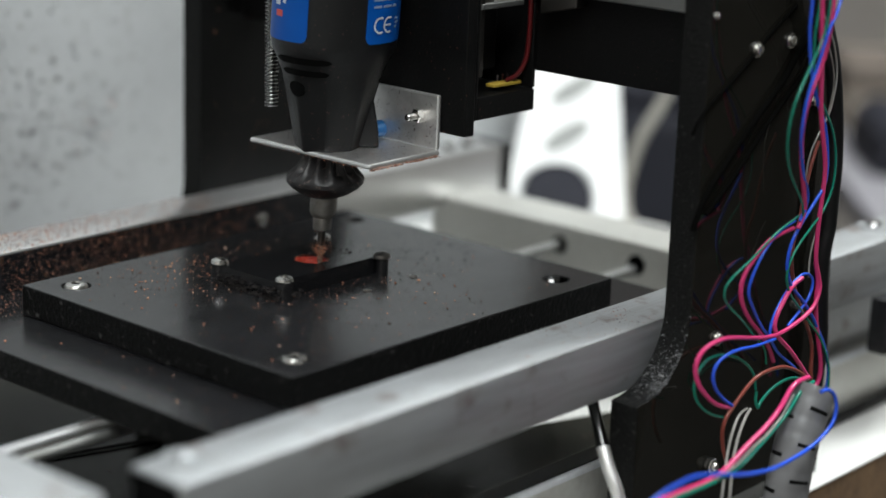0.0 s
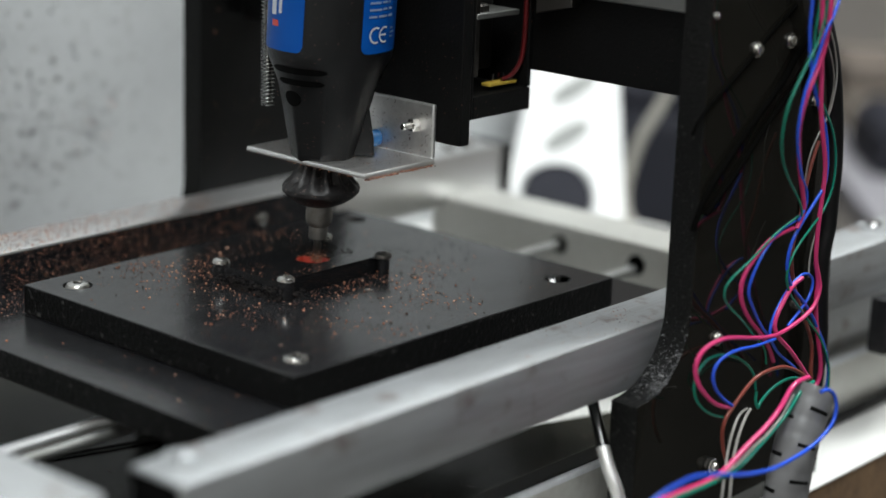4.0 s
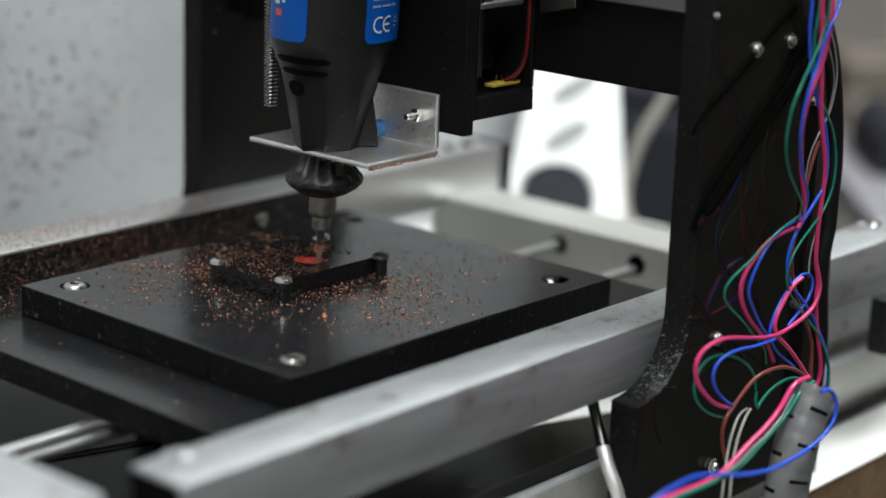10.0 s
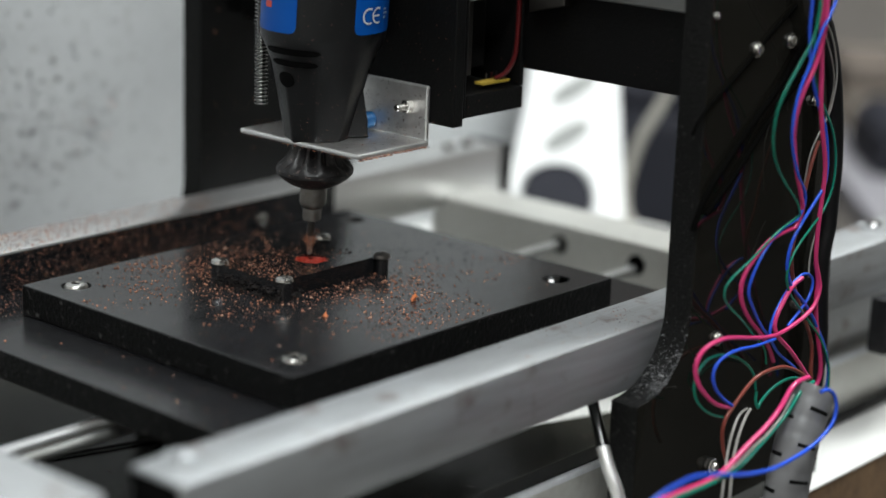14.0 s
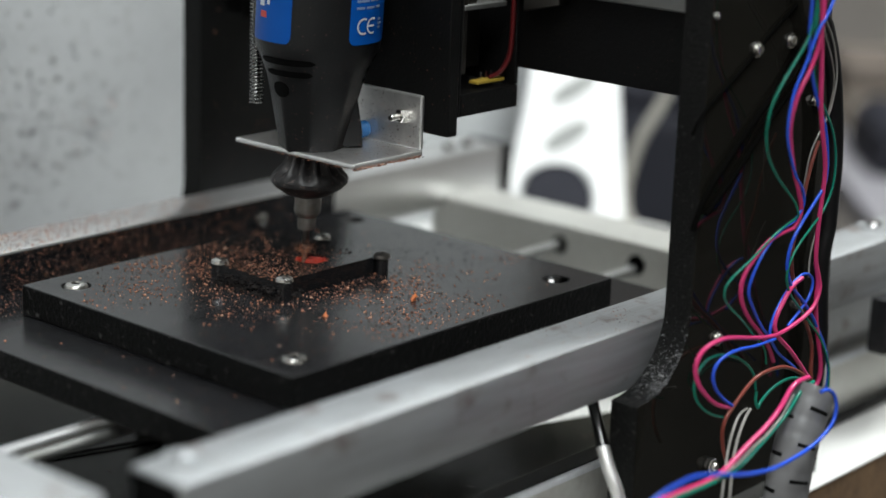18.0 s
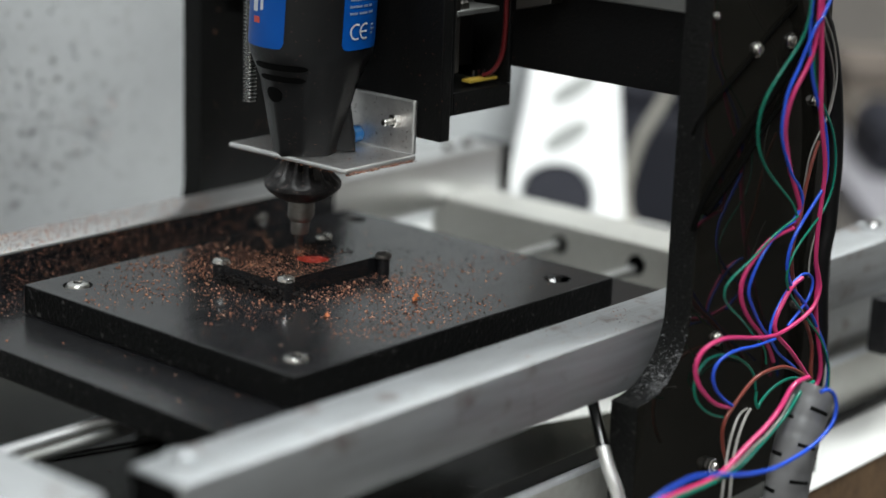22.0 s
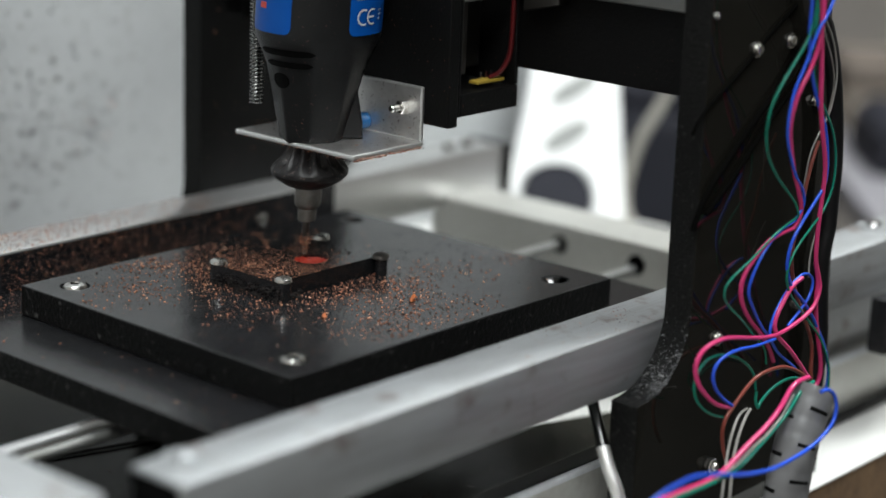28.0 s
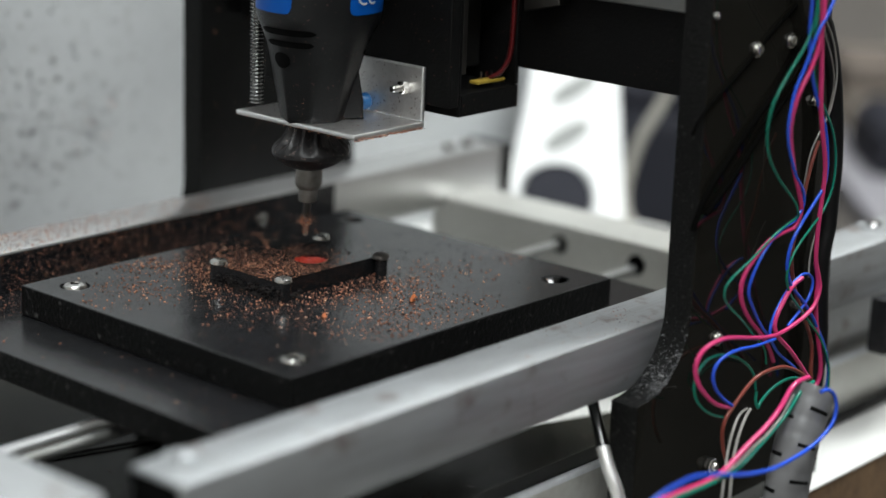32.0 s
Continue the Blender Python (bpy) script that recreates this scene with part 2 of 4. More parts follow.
def tube(points, radius, segs=10, bm=None):
    """A round bar along points; radius is one number, or one for each point."""
    out = bm or bmesh.new()
    radii = radius if isinstance(radius, list) else [radius] * len(points)
    side = None
    rings = []
    for i, p in enumerate(points):
        d = (points[min(i + 1, len(points) - 1)] - points[max(i - 1, 0)]).normalized()
        if side is None:
            side = d.orthogonal().normalized()
        side = (side - d * side.dot(d)).normalized()
        up = d.cross(side)
        rings.append([out.verts.new(p + radii[i] * (side * math.cos(2 * math.pi * k / segs) + up * math.sin(2 * math.pi * k / segs))) for k in range(segs)])
    for a, b in zip(rings, rings[1:]):
        for k in range(segs):
            out.faces.new((a[k], a[(k + 1) % segs], b[(k + 1) % segs], b[k]))
    out.faces.new(rings[0][::-1])
    out.faces.new(rings[-1])
    return out


def screw(name, at, axis, head_r, head_h, label, washer=True, kind_of="pan", mat=None):
    """A screw head seen from outside: washer, domed or hexagon head. axis is the outward direction."""
    root = empty(name, at)
    q = Vector(axis).to_track_quat("Z", "Y")
    root.rotation_mode = "QUATERNION"
    root.rotation_quaternion = q
    tagged(root, label, "screw")
    mat = mat or ZINC
    z = 0.0
    if washer:
        part("washer", lathe([(head_r * 1.35, 0), (head_r * 1.38, 0.0003), (head_r * 1.35, 0.0008), (head_r * 0.5, 0.0008)], 24), mat, root, smooth=True)
        z = 0.0008
    if kind_of == "pan":
        part("head", lathe([(head_r * 0.98, z), (head_r, z + head_h * 0.3), (head_r * 0.9, z + head_h * 0.72), (head_r * 0.62, z + head_h * 0.95), (head_r * 0.42, z + head_h), (head_r * 0.38, z + head_h * 0.6), (0.0002, z + head_h * 0.55)], 24), mat, root, smooth=True)
    else:
        part("nut", lathe([(head_r * 0.94, z), (head_r, z + head_h * 0.12), (head_r, z + head_h * 0.85), (head_r * 0.9, z + head_h), (head_r * 0.5, z + head_h)], 6), mat, root)
        part("threaded_end", lathe([(head_r * 0.5, z), (head_r * 0.52, z + head_h * 1.3), (head_r * 0.40, z + head_h * 1.5)], 14), mat, root, smooth=True)
    return root


# ---- room ----
FLOOR_Z = -0.86
thing("floor", box(-1.8, 3.2, -1.8, 2.8, FLOOR_Z - 0.05, FLOOR_Z), FLOOR, "grey vinyl workshop floor", "floor", kind="structure")
thing("wall_north", box(-1.8, 3.2, 2.8, 2.9, FLOOR_Z, 1.6), PLASTER, "beige grey plastered workshop wall", "wall", kind="structure")
thing("wall_south", box(-1.8, 3.2, -1.9, -1.8, FLOOR_Z, 1.6), DARK_WALL, "unseen wall kept dark for the gantry plate's reflection", "wall", kind="structure")
thing("wall_east", box(3.2, 3.3, -1.8, 2.8, FLOOR_Z, 1.6), PLASTER, "beige grey plastered workshop wall", "wall", kind="structure")
thing("wall_west", box(-1.9, -1.8, -1.8, 2.8, FLOOR_Z, 1.6), PLASTER, "beige grey plastered workshop wall", "wall", kind="structure")
thing("ceiling", box(-1.8, 3.2, -1.8, 2.8, 1.6, 1.65), CEIL, "white painted workshop ceiling", "ceiling", kind="structure")
# Glowing panels added on the unseen ceiling where the two lamps hang.
for lx, ly in ((-0.85, -0.75), (0.95, -0.30)):
    cl = tagged(empty("unseen_ceiling_light", (lx, ly, 1.6)), "unseen ceiling light panel added above a lamp", "ceiling light", "ceiling lights")
    part("frame", box(-0.63, 0.63, -0.33, 0.33, -0.03, 0.0, 0.004), WHITE_PLASTIC, cl)
    part("diffuser", box(-0.60, 0.60, -0.30, 0.30, -0.036, -0.031), GLOW, cl)

# table with a white top and a raw brown front edge
TOP = -0.088
table = tagged(empty("workbench", (0.0, 0.4, FLOOR_Z)), "white laminate workbench with a raw brown chipboard edge", "workbench")


def on(root, bm):
    """Shift a mesh given in the room's axes into a thing's own space."""
    bmesh.ops.translate(bm, verts=bm.verts[:], vec=-root.location)
    return bm


part("laminate_top", on(table, box(-0.62, 0.565, -0.079, 1.1, TOP - 0.0012, TOP, 0.0004)), LAMINATE, table)
part("chipboard_core", on(table, box(-0.62, 0.565, -0.0785, 1.1, TOP - 0.0260, TOP - 0.0013)), CHIPBOARD, table, "raw brown chipboard edge")
for lx, ly in ((-0.55, 0.0), (0.50, 0.0), (-0.55, 1.03), (0.50, 1.03)):
    part("leg", on(table, box(lx, lx + 0.05, ly, ly + 0.05, FLOOR_Z, TOP - 0.0262, 0.003)), TAN, table)

# white spattered panel standing behind the machine
thing("back_panel", box(-0.5, 0.56, 0.335, 0.345, TOP, 0.62, 0.001), PANEL, "white painted panel speckled with dark cutting dust", "panel")

# ---- machine frame ----
frame_ob = tagged(empty("aluminium_frame", (0.1, 0.08, TOP)), "brushed aluminium bar frame of a small milling machine", "machine frame")
RZ = 0.004


front_ob = part("front_rail", on(frame_ob, box(-0.101, 0.47, -0.0565, -0.0316, RZ - 0.0255, RZ, 0.0012)), ALU, frame_ob, smooth=True)
part("back_rail", on(frame_ob, box(-0.30, 0.348, 0.1902, 0.2160, RZ - 0.0275, RZ, 0.0012)), ALU_BACK, frame_ob, smooth=True)
end_ob = part("end_bar", on(frame_ob, box(0.300, 0.334, -0.0314, 0.190, -0.075, -0.017, 0.001)), ALU_DULL, frame_ob, smooth=True)
# Dark strip added to give the back rail's end a dark edge.
part("dark_end_strip", on(frame_ob, box(0.3482, 0.3560, 0.1895, 0.2165, RZ - 0.0278, RZ + 0.0004, 0.0006)), HDPE, frame_ob, "dark strip at the end of the back rail")
for bx in (0.3180, 0.3330):
    part("bolt_head", on(frame_ob, lathe([(0.0030, 0.0), (0.0030, 0.0022), (0.0022, 0.0030), (0.0003, 0.0030)], 20, (bx, 0.2030, RZ))), DARK_STEEL, frame_ob, "dark bolt head on the back rail", smooth=True)
part("near_bar", on(frame_ob, box(-0.152, -0.121, -0.0446, 0.21, RZ - 0.05, RZ, 0.0012)), ALU, frame_ob, smooth=True)
# Black block added to fill the dark gap between near bar and front rail.
part("dark_gap_block", on(frame_ob, box(-0.1208, -0.1012, -0.0440, -0.0320, RZ - 0.06, RZ - 0.014, 0.001)), HDPE, frame_ob)
low_bar = part("lower_bar", on(frame_ob, box(-0.02, 0.46, -0.0410, -0.0300, TOP + 0.0004, -0.0570, 0.0024)), ALU_DULL, frame_ob, smooth=True)
# The bevel is painted pale to hold the lamp's highlight along the edge.
low_bar.data.materials.append(EDGE_HIGHLIGHT)
for f in low_bar.data.polygons:
    if max(abs(c) for c in f.normal) < 0.99:
        f.material_index = 1
part("cover_strip", on(frame_ob, box(-0.02, 0.2690, -0.0390, -0.0300, -0.0569, -0.0560, 0.0003)), HDPE, frame_ob, "black plastic strip on the lower bar")
part("clamp_block", on(frame_ob, box(0.3184, 0.3650, -0.0670, -0.0568, -0.0480, -0.0215, 0.001)), HDPE, frame_ob, "black plastic clamp block")
part("end_foot", on(frame_ob, box(0.3005, 0.334, 0.1901, 0.1985, -0.075, -0.0205, 0.001)), ALU_DULL, frame_ob, smooth=True)
# Black strip darkens the rail's inner face as the black bed's reflection would.
part("dark_reflection_strip", on(frame_ob, box(-0.300, 0.215, 0.1886, 0.1900, RZ - 0.024, RZ - 0.0006, 0.0003)), HDPE, frame_ob, "dark strip standing for the bed's reflection in the back rail")
part("inner_skirt", on(frame_ob, box(0.2700, 0.4600, -0.0340, -0.0320, -0.0569, RZ - 0.0245, 0.0005)), ALU, frame_ob)
thing("black_sheet", box(-0.300, 0.140, 0.090, 0.300, TOP + 0.0003, -0.0850, 0.0006), SHEET, "glossy black sheet lying on the white workbench", "sheet", "sheets under the machine")
thing("black_sheet", prism([(-0.300, 0.2595), (0.140, 0.1230), (0.140, 0.0660), (0.270, 0.0210), (0.270, -0.0290), (-0.300, -0.0290)], "z", -0.0848, -0.0815, 0.0006), SHEET, "glossy black sheet cut at a slant on another sheet", "sheet", "sheets under the machine")
# Thin dark tube added along the slanted edge so that the seam shows.
thing("seam_line", tube(glide([(-0.100, 0.1975, -0.0806), (-0.030, 0.1757, -0.0806), (0.040, 0.1540, -0.0806), (0.110, 0.1323, -0.0806)], 4), 0.0008, 8), BLACK_W, "thin dark line drawn along the slanted sheet's seam", "cable", smooth=True)
# Flat dark plate over the rail's end, for the shade inside the tube.
part("open_end", on(frame_ob, box(-0.1016, -0.1011, -0.0550, -0.0331, RZ - 0.0225, RZ - 0.0015, 0.0002)), VENT, front_ob, "dark open end of the square tube")
for bx, by, mt in ((-0.0858, -0.0400, ALU), (0.3450, -0.0405, STEEL)):
    part("bolt_washer", on(frame_ob, lathe([(0.0075, 0), (0.0075, 0.0008), (0.003, 0.0008)], 28, (bx, by, RZ))), ALU, front_ob, smooth=True)
    part("bolt_head", on(frame_ob, lathe([(0.0040, 0.0008), (0.0041, 0.0016), (0.0034, 0.0026), (0.0018, 0.0031), (0.0003, 0.0031)], 24, (bx, by, RZ))), mt, front_ob, smooth=True)

for ry, rz, rr, x0 in ((0.0635, -0.0305, 0.0024, -0.121), (0.111, -0.0275, 0.0024, 0.10)):
    part("guide_rod", on(frame_ob, lathe([(rr, x0), (rr, 0.302)], 20, (0, ry, rz), "x")), ROD, frame_ob, smooth=True)
thread = [(0.0027 if i % 2 else 0.0021, -0.121 + 0.0005 * i) for i in range(520)]
part("lead_screw", on(frame_ob, lathe(thread, 14, (0, 0.0884, -0.0370), "x")), BALL_SCREW, frame_ob, "bright threaded lead screw under the bed")

# Dark discs on the end bar, for the shade in the rod bores.
for hy, hz, hr in ((0.0625, -0.0280, 0.0052), (0.1105, -0.0275, 0.0047)):
    part("rod_hole", on(frame_ob, lathe([(hr - 0.0002, 0.2990), (hr, 0.2994), (hr, 0.2999)], 28, (0, hy, hz), "x")), VENT, end_ob, "dark bored hole round a guide rod", smooth=True)

# gantry side plates
FX = 0.150


def side_outline():
    pts = [(0.1190, TOP), (0.1175, -0.0225)]
    cx, cz, r = FX - 0.031, 0.0090, 0.031
    for i in range(13):
        a = -math.pi / 2 + math.pi / 2 * i / 12
        pts.append((cx + r * math.cos(a), cz + r * math.sin(a)))
    pts += [(FX, 0.24), (0.236, 0.24), (0.240, 0.10), (0.256, 0.02), (0.2605, -0.05), (0.2600, TOP)]
    return pts


def side_plate(y0, y1, label, mat):
    root = tagged(empty("gantry_side_plate", (0.19, (y0 + y1) / 2, TOP)), label, "gantry plate", "gantry side plates")
    b = prism(side_outline(), "y", y0, y1, 0.0006)
    ob = part("plate", on(root, b), mat, root)
    ob.data.materials.append(SAWN)
    for f in ob.data.polygons:
        if abs(f.normal.y) < 0.5:
            f.material_index = 1
    return root


side_plate(-0.069, -0.0565, "glossy black plastic gantry side plate with rough sawn edges", ACRYL)
side_plate(0.216, 0.2285, "matt black gantry side plate against the white panel", MATT_BLACK)

beam = tagged(empty("gantry_beam", (0.185, 0.08, 0.0869)), "black plastic cross beam of the gantry", "gantry beam")
part("beam_board", on(beam, box(0.177, 0.189, -0.0564, 0.2158, 0.0869, 0.165, 0.0006)), MATT_BLACK, beam)
part("guide_rail", on(beam, box(0.169, 0.1768, -0.0562, 0.2156, 0.1215, 0.1335, 0.0008)), ROD, beam, "silver linear guide rail")

# ---- bed: two black plates with screws ----
bed = tagged(empty("machine_bed", (0.096, 0.079, -0.0125)), "black plastic machine bed of two stacked plates", "machine bed")
top_ob = part("top_plate", on(bed, box(0, 0.1922, 0, 0.1579, -0.0125, 0, 0.0007)), HDPE, bed)
low_ob = part("lower_plate", on(bed, box(-0.0345, 0.228, -0.014, 0.1870, -0.0245, -0.0127, 0.0007)), HDPE, bed)
BED_SCREWS = ((0.0155, 0.1423), (0.0155, 0.0150)), ((0.1720, 0.0150), (0.1790, 0.1430))


def bored(ob, cutter):
    """Cut holes into a part."""
    me = bpy.data.meshes.new("bore")
    bmesh.ops.recalc_face_normals(cutter, faces=cutter.faces[:])
    cutter.to_mesh(me)
    cutter.free()
    cut = new("bore", me)
    cut.parent = ob.parent
    mod = ob.modifiers.new("bore", "BOOLEAN")
    mod.object, mod.operation = cut, "DIFFERENCE"
    bpy.context.view_layer.update()
    ob.data = bpy.data.meshes.new_from_object(ob.evaluated_get(bpy.context.evaluated_depsgraph_get()))
    ob.modifiers.clear()
    bpy.data.objects.remove(cut)


sink = bmesh.new()
for sx, sy in BED_SCREWS[0] + BED_SCREWS[1]:
    lathe([(0.0030, -0.0090), (0.0030, -0.0036), (0.0062, -0.0002), (0.0064, 0.0010)], 32, (sx, sy, 0), bm=sink)
bored(top_ob, on(bed, sink))
for ob in (top_ob, low_ob):
    ob.data.materials.append(CUT)
    for f in ob.data.polygons:
        if abs(f.normal.z) < 0.9:
            f.material_index = 1
part("edge_nub", on(bed, box(-0.0011, -0.0002, 0.0440, 0.0500, -0.0110, -0.0070, 0.0004)), CUT, top_ob)
for sx, sy in BED_SCREWS[0]:
    part("screw_head", on(bed, lathe([(0.0029, -0.0050), (0.0029, -0.0034), (0.0050, -0.0011), (0.0049, -0.0002), (0.0043, 0.0007), (0.0030, 0.0011), (0.0021, 0.0012), (0.0019, 0.0006), (0.0002, 0.0005)], 32, (sx, sy, 0))), ZINC, top_ob, "bright domed screw head in a countersunk hole", smooth=True)
    part("socket", on(bed, lathe([(0.0018, 0.0006), (0.0017, 0.0008), (0.0002, 0.0008)], 6, (sx, sy, 0))), VENT, top_ob)
for sx, sy in BED_SCREWS[1][:1]:
    part("hole_liner", on(bed, lathe([(0.0002, -0.0062), (0.0029, -0.0062), (0.0031, -0.0038), (0.0060, -0.0006), (0.0057, -0.0006), (0.0029, -0.0034), (0.0020, -0.0038), (0.0002, -0.0039)], 32, (sx, sy, 0))), DARKENED, top_ob, "polished countersunk screw sunk deep in its hole", smooth=True)

for sx, sy in ((0.1285, 0.0579), (0.0986, 0.0567)):
    part("drilled_hole", on(bed, lathe([(0.0019, 0.0001), (0.0018, 0.0004), (0.0012, 0.00045), (0.0010, 0.0002), (0.0002, 0.0002)], 20, (sx, sy, 0))), DARK_STEEL, top_ob, "small drilled hole with a bright rim", smooth=True)

# workpiece with its hold-down screws
WZ = 0.0075
work = tagged(empty("workpiece", (0.0925, 0.0895, 0.0)), "black plastic workpiece with a red milled pocket", "workpiece")
PX, PY, PR = 0.0977, 0.0885, 0.0074
BX0 = 0.0620
wb = bmesh.new()
inner, outer = [], []
for k in range(32):
    a = 2 * math.pi * k / 32
    c, s_ = math.cos(a), math.sin(a)
    r = PR * (1 + 0.05 * math.sin(5 * a) + 0.04 * math.sin(9 * a + 1))
    inner.append((PX + r * c, PY + r * s_))
    reach = min(((0.1205 if c > 0 else BX0) - PX) / c if abs(c) > 1e-6 else 9, ((0.1075 if s_ > 0 else 0.0725) - PY) / s_ if abs(s_) > 1e-6 else 9)
    outer.append((PX + reach * c, PY + reach * s_))
for corner in ((BX0, 0.0725), (0.1205, 0.0725), (0.1205, 0.1075), (BX0, 0.1075)):
    near = min(range(32), key=lambda k: math.hypot(outer[k][0] - corner[0], outer[k][1] - corner[1]))
    outer[near] = corner
loops = [[wb.verts.new((x, y, z)) for x, y in ring] for ring, z in ((outer, 0.0001), (outer, WZ), (inner, WZ), (inner, 0.0001))]
for a, b in zip(loops, loops[1:] + loops[:1]):
    for k in range(32):
        wb.faces.new((a[k], a[(k + 1) % 32], b[(k + 1) % 32], b[k]))
part("block", on(work, wb), BLOCK, work)
core = lathe([(PR * 0.97, 0.0001), (PR * 0.97, WZ - 0.0009), (PR * 0.84, WZ - 0.0013), (PR * 0.72, WZ - 0.0034), (PR * 0.52, WZ - 0.0036), (PR * 0.42, WZ - 0.0014), (PR * 0.2, WZ - 0.0010), (0.0003, WZ - 0.0011)], 40, (PX, PY, 0))
for v in core.verts:
    if v.co.z > 0.003:
        v.co += 0.0007 * noise.noise_vector(v.co * 600)
part("pocket_core", on(work, core), RED_ACR, work, "red core laid bare by the cutter")
for sx, sy, hz, lr, mt in ((0.0650, 0.0712, 0.0074, 0.0036, ZINC), (0.0636, 0.1082, 0.0074, 0.0036, ZINC), (0.1258, 0.1098, 0.0066, 0.0036, ZINC), (0.1214, 0.0698, 0.0072, 0.0027, DARK_STEEL)):
    part("corner_lug", on(work, lathe([(lr, 0.0001), (lr, hz - 0.0002)], 24, (sx, sy, 0))), BLOCK, work, "black lug under a clamping screw", smooth=True)
    part("clamp_screw", on(work, lathe([(0.0035, hz), (0.0038, hz + 0.0006), (0.0035, hz + 0.0016), (0.0024, hz + 0.0023), (0.0013, hz + 0.0025), (0.0012, hz + 0.0013), (0.0002, hz + 0.0012)], 24, (sx, sy, 0))), mt, work, "clamping screw head", smooth=True)

# ---- carriage on the beam ----
carriage = tagged(empty("gantry_carriage", (0.157, 0.09, 0.077)), "black carriage with a red wired limit switch on the beam", "carriage")
part("bottom_block", on(carriage, box(0.139, 0.1765, 0.0345, 0.150, 0.0700, 0.0795, 0.0006)), MATT_BLACK, carriage)
part("front_board", on(carriage, box(0.1376, 0.1388, 0.0345, 0.150, 0.0700, 0.230, 0.0003)), MATT_BLACK, carriage)
part("back_board", on(carriage, box(0.1742, 0.1765, 0.0345, 0.150, 0.0797, 0.2300, 0.0005)), MATT_BLACK, carriage)
part("motor_body", on(carriage, box(0.1430, 0.1710, 0.0520, 0.145, 0.0860, 0.1900, 0.001)), MOTOR, carriage)
part("angle_strip", on(carriage, box(0.1392, 0.1418, 0.0347, 0.0500, 0.0880, 0.1500, 0.0003)), DARK_STEEL, carriage, "thin silver angle strip")
strip_ob = part("terminal_strip", on(carriage, box(0.1550, 0.1727, 0.0390, 0.0440, 0.0812, 0.0826, 0.0003)), YELLOW, carriage, "yellow terminal strip")
for k in range(3):
    part("pin", on(carriage, box(0.160 + 0.0035 * k, 0.1608 + 0.0035 * k, 0.0420, 0.0428, 0.0827, 0.0858)), STEEL, strip_ob)
part("red_wire", on(carriage, tube(glide([(0.1640, 0.0405, 0.0832), (0.1690, 0.0388, 0.0852), (0.1724, 0.0370, 0.0915), (0.1730, 0.0362, 0.102), (0.1730, 0.0360, 0.1185), (0.1730, 0.0360, 0.17)]), 0.0010, 8)), RED_W, carriage, smooth=True)
part("black_lead_or_streak", on(carriage, tube(glide([(0.1680, 0.0415, 0.0832), (0.1716, 0.0395, 0.0858), (0.1734, 0.0385, 0.0925), (0.1740, 0.0375, 0.106), (0.1740, 0.0372, 0.17)]), 0.0008, 8)), BLACK_W, carriage, smooth=True)
bml = bmesh.new()
rows_l = []
for i in range(0, 250):
    z = 0.0701 + i * 0.0004
    rows_l.append((0.0015 + (0.0, 0.0013, 0.0016, 0.0003)[i % 4], z))
part("lead_screw", on(carriage, lathe(rows_l, 20, (0.0942, 0.1098, 0), bm=bml)), THREAD, carriage, "threaded zinc lead screw")

part("screw_nut", on(carriage, box(0.0870, 0.1372, 0.1045, 0.1175, 0.1170, 0.1300, 0.001)), MATT_BLACK, carriage, "black block holding the lead screw")
TAB = [(0.0277, 0.1125), (0.0091, 0.1171), (0.0091, 0.1300), (0.0277, 0.1300)]
part("bracket_tab", on(carriage, prism(TAB, "x", 0.1690, 0.1764, 0.0004)), DARK_STEEL, carriage, "small dull grey metal tab cut at a slant")

# ---- spindle on its slide ----
TX, TY = 0.0996, 0.0848
spindle = tagged(empty("rotary_tool", (TX, TY, 0.0065)), "dark grey rotary tool with blue labels on an aluminium angle", "rotary tool")
part("slide_plate", on(spindle, box(0.1312, 0.1372, 0.0342, 0.1030, 0.0640, 0.230, 0.0006)), MATT_BLACK, spindle)
fl = bmesh.new()
box(0.0885, 0.1310, 0.0470, 0.1165, 0.0545, 0.0567, 0.0008, 2, fl)
foot_ob = part("angle_foot", on(spindle, fl), ALU_RAW, spindle, "scratched aluminium angle flange")
back_ob = part("angle_back", on(spindle, box(0.1290, 0.1310, 0.0470, 0.1165, 0.0569, 0.0800, 0.0008)), ALU_RAW, spindle)
for ob in (foot_ob, back_ob):
    # worn edges and front faces, painted brighter for their highlights, and a dusty sawn end
    ob.data.materials.append(WORN_LIT)
    ob.data.materials.append(DUSTY)
    for f in ob.data.polygons:
        if max(abs(c) for c in f.normal) < 0.99:
            f.material_index = 1
        elif ob == foot_ob and min(f.normal.x, f.normal.y) < -0.99:
            f.material_index = 1
        elif f.normal.y < -0.99:
            f.material_index = 2
part("angle_top", on(spindle, box(0.1393, 0.1664, 0.0341, 0.0500, 0.1157, 0.1181, 0.0005)), ROD, spindle, "small steel angle behind the slide")
part("angle_bolt", on(spindle, lathe([(0.0042, 0.1181), (0.0042, 0.1205), (0.0034, 0.1214), (0.0003, 0.1214)], 6, (0.1470, 0.0400, 0))), DARK_STEEL, spindle, "dark bolt head on the steel angle")
LEAN = 0.045
SIDE = Vector((0.653, -0.757, 0))


def lean(bm):
    """The tool leans a little in its holder."""
    for v in bm.verts:
        v.co += SIDE * (LEAN * (v.co.z - 0.0065))
    return on(spindle, bm)


body = [(0.0118, 0.0550), (0.0132, 0.0568), (0.0138, 0.0600), (0.0156, 0.0680), (0.0178, 0.0780), (0.0204, 0.0880), (0.0232, 0.0945), (0.0254, 0.0990), (0.0260, 0.1025), (0.0260, 0.19), (0.024, 0.2)]


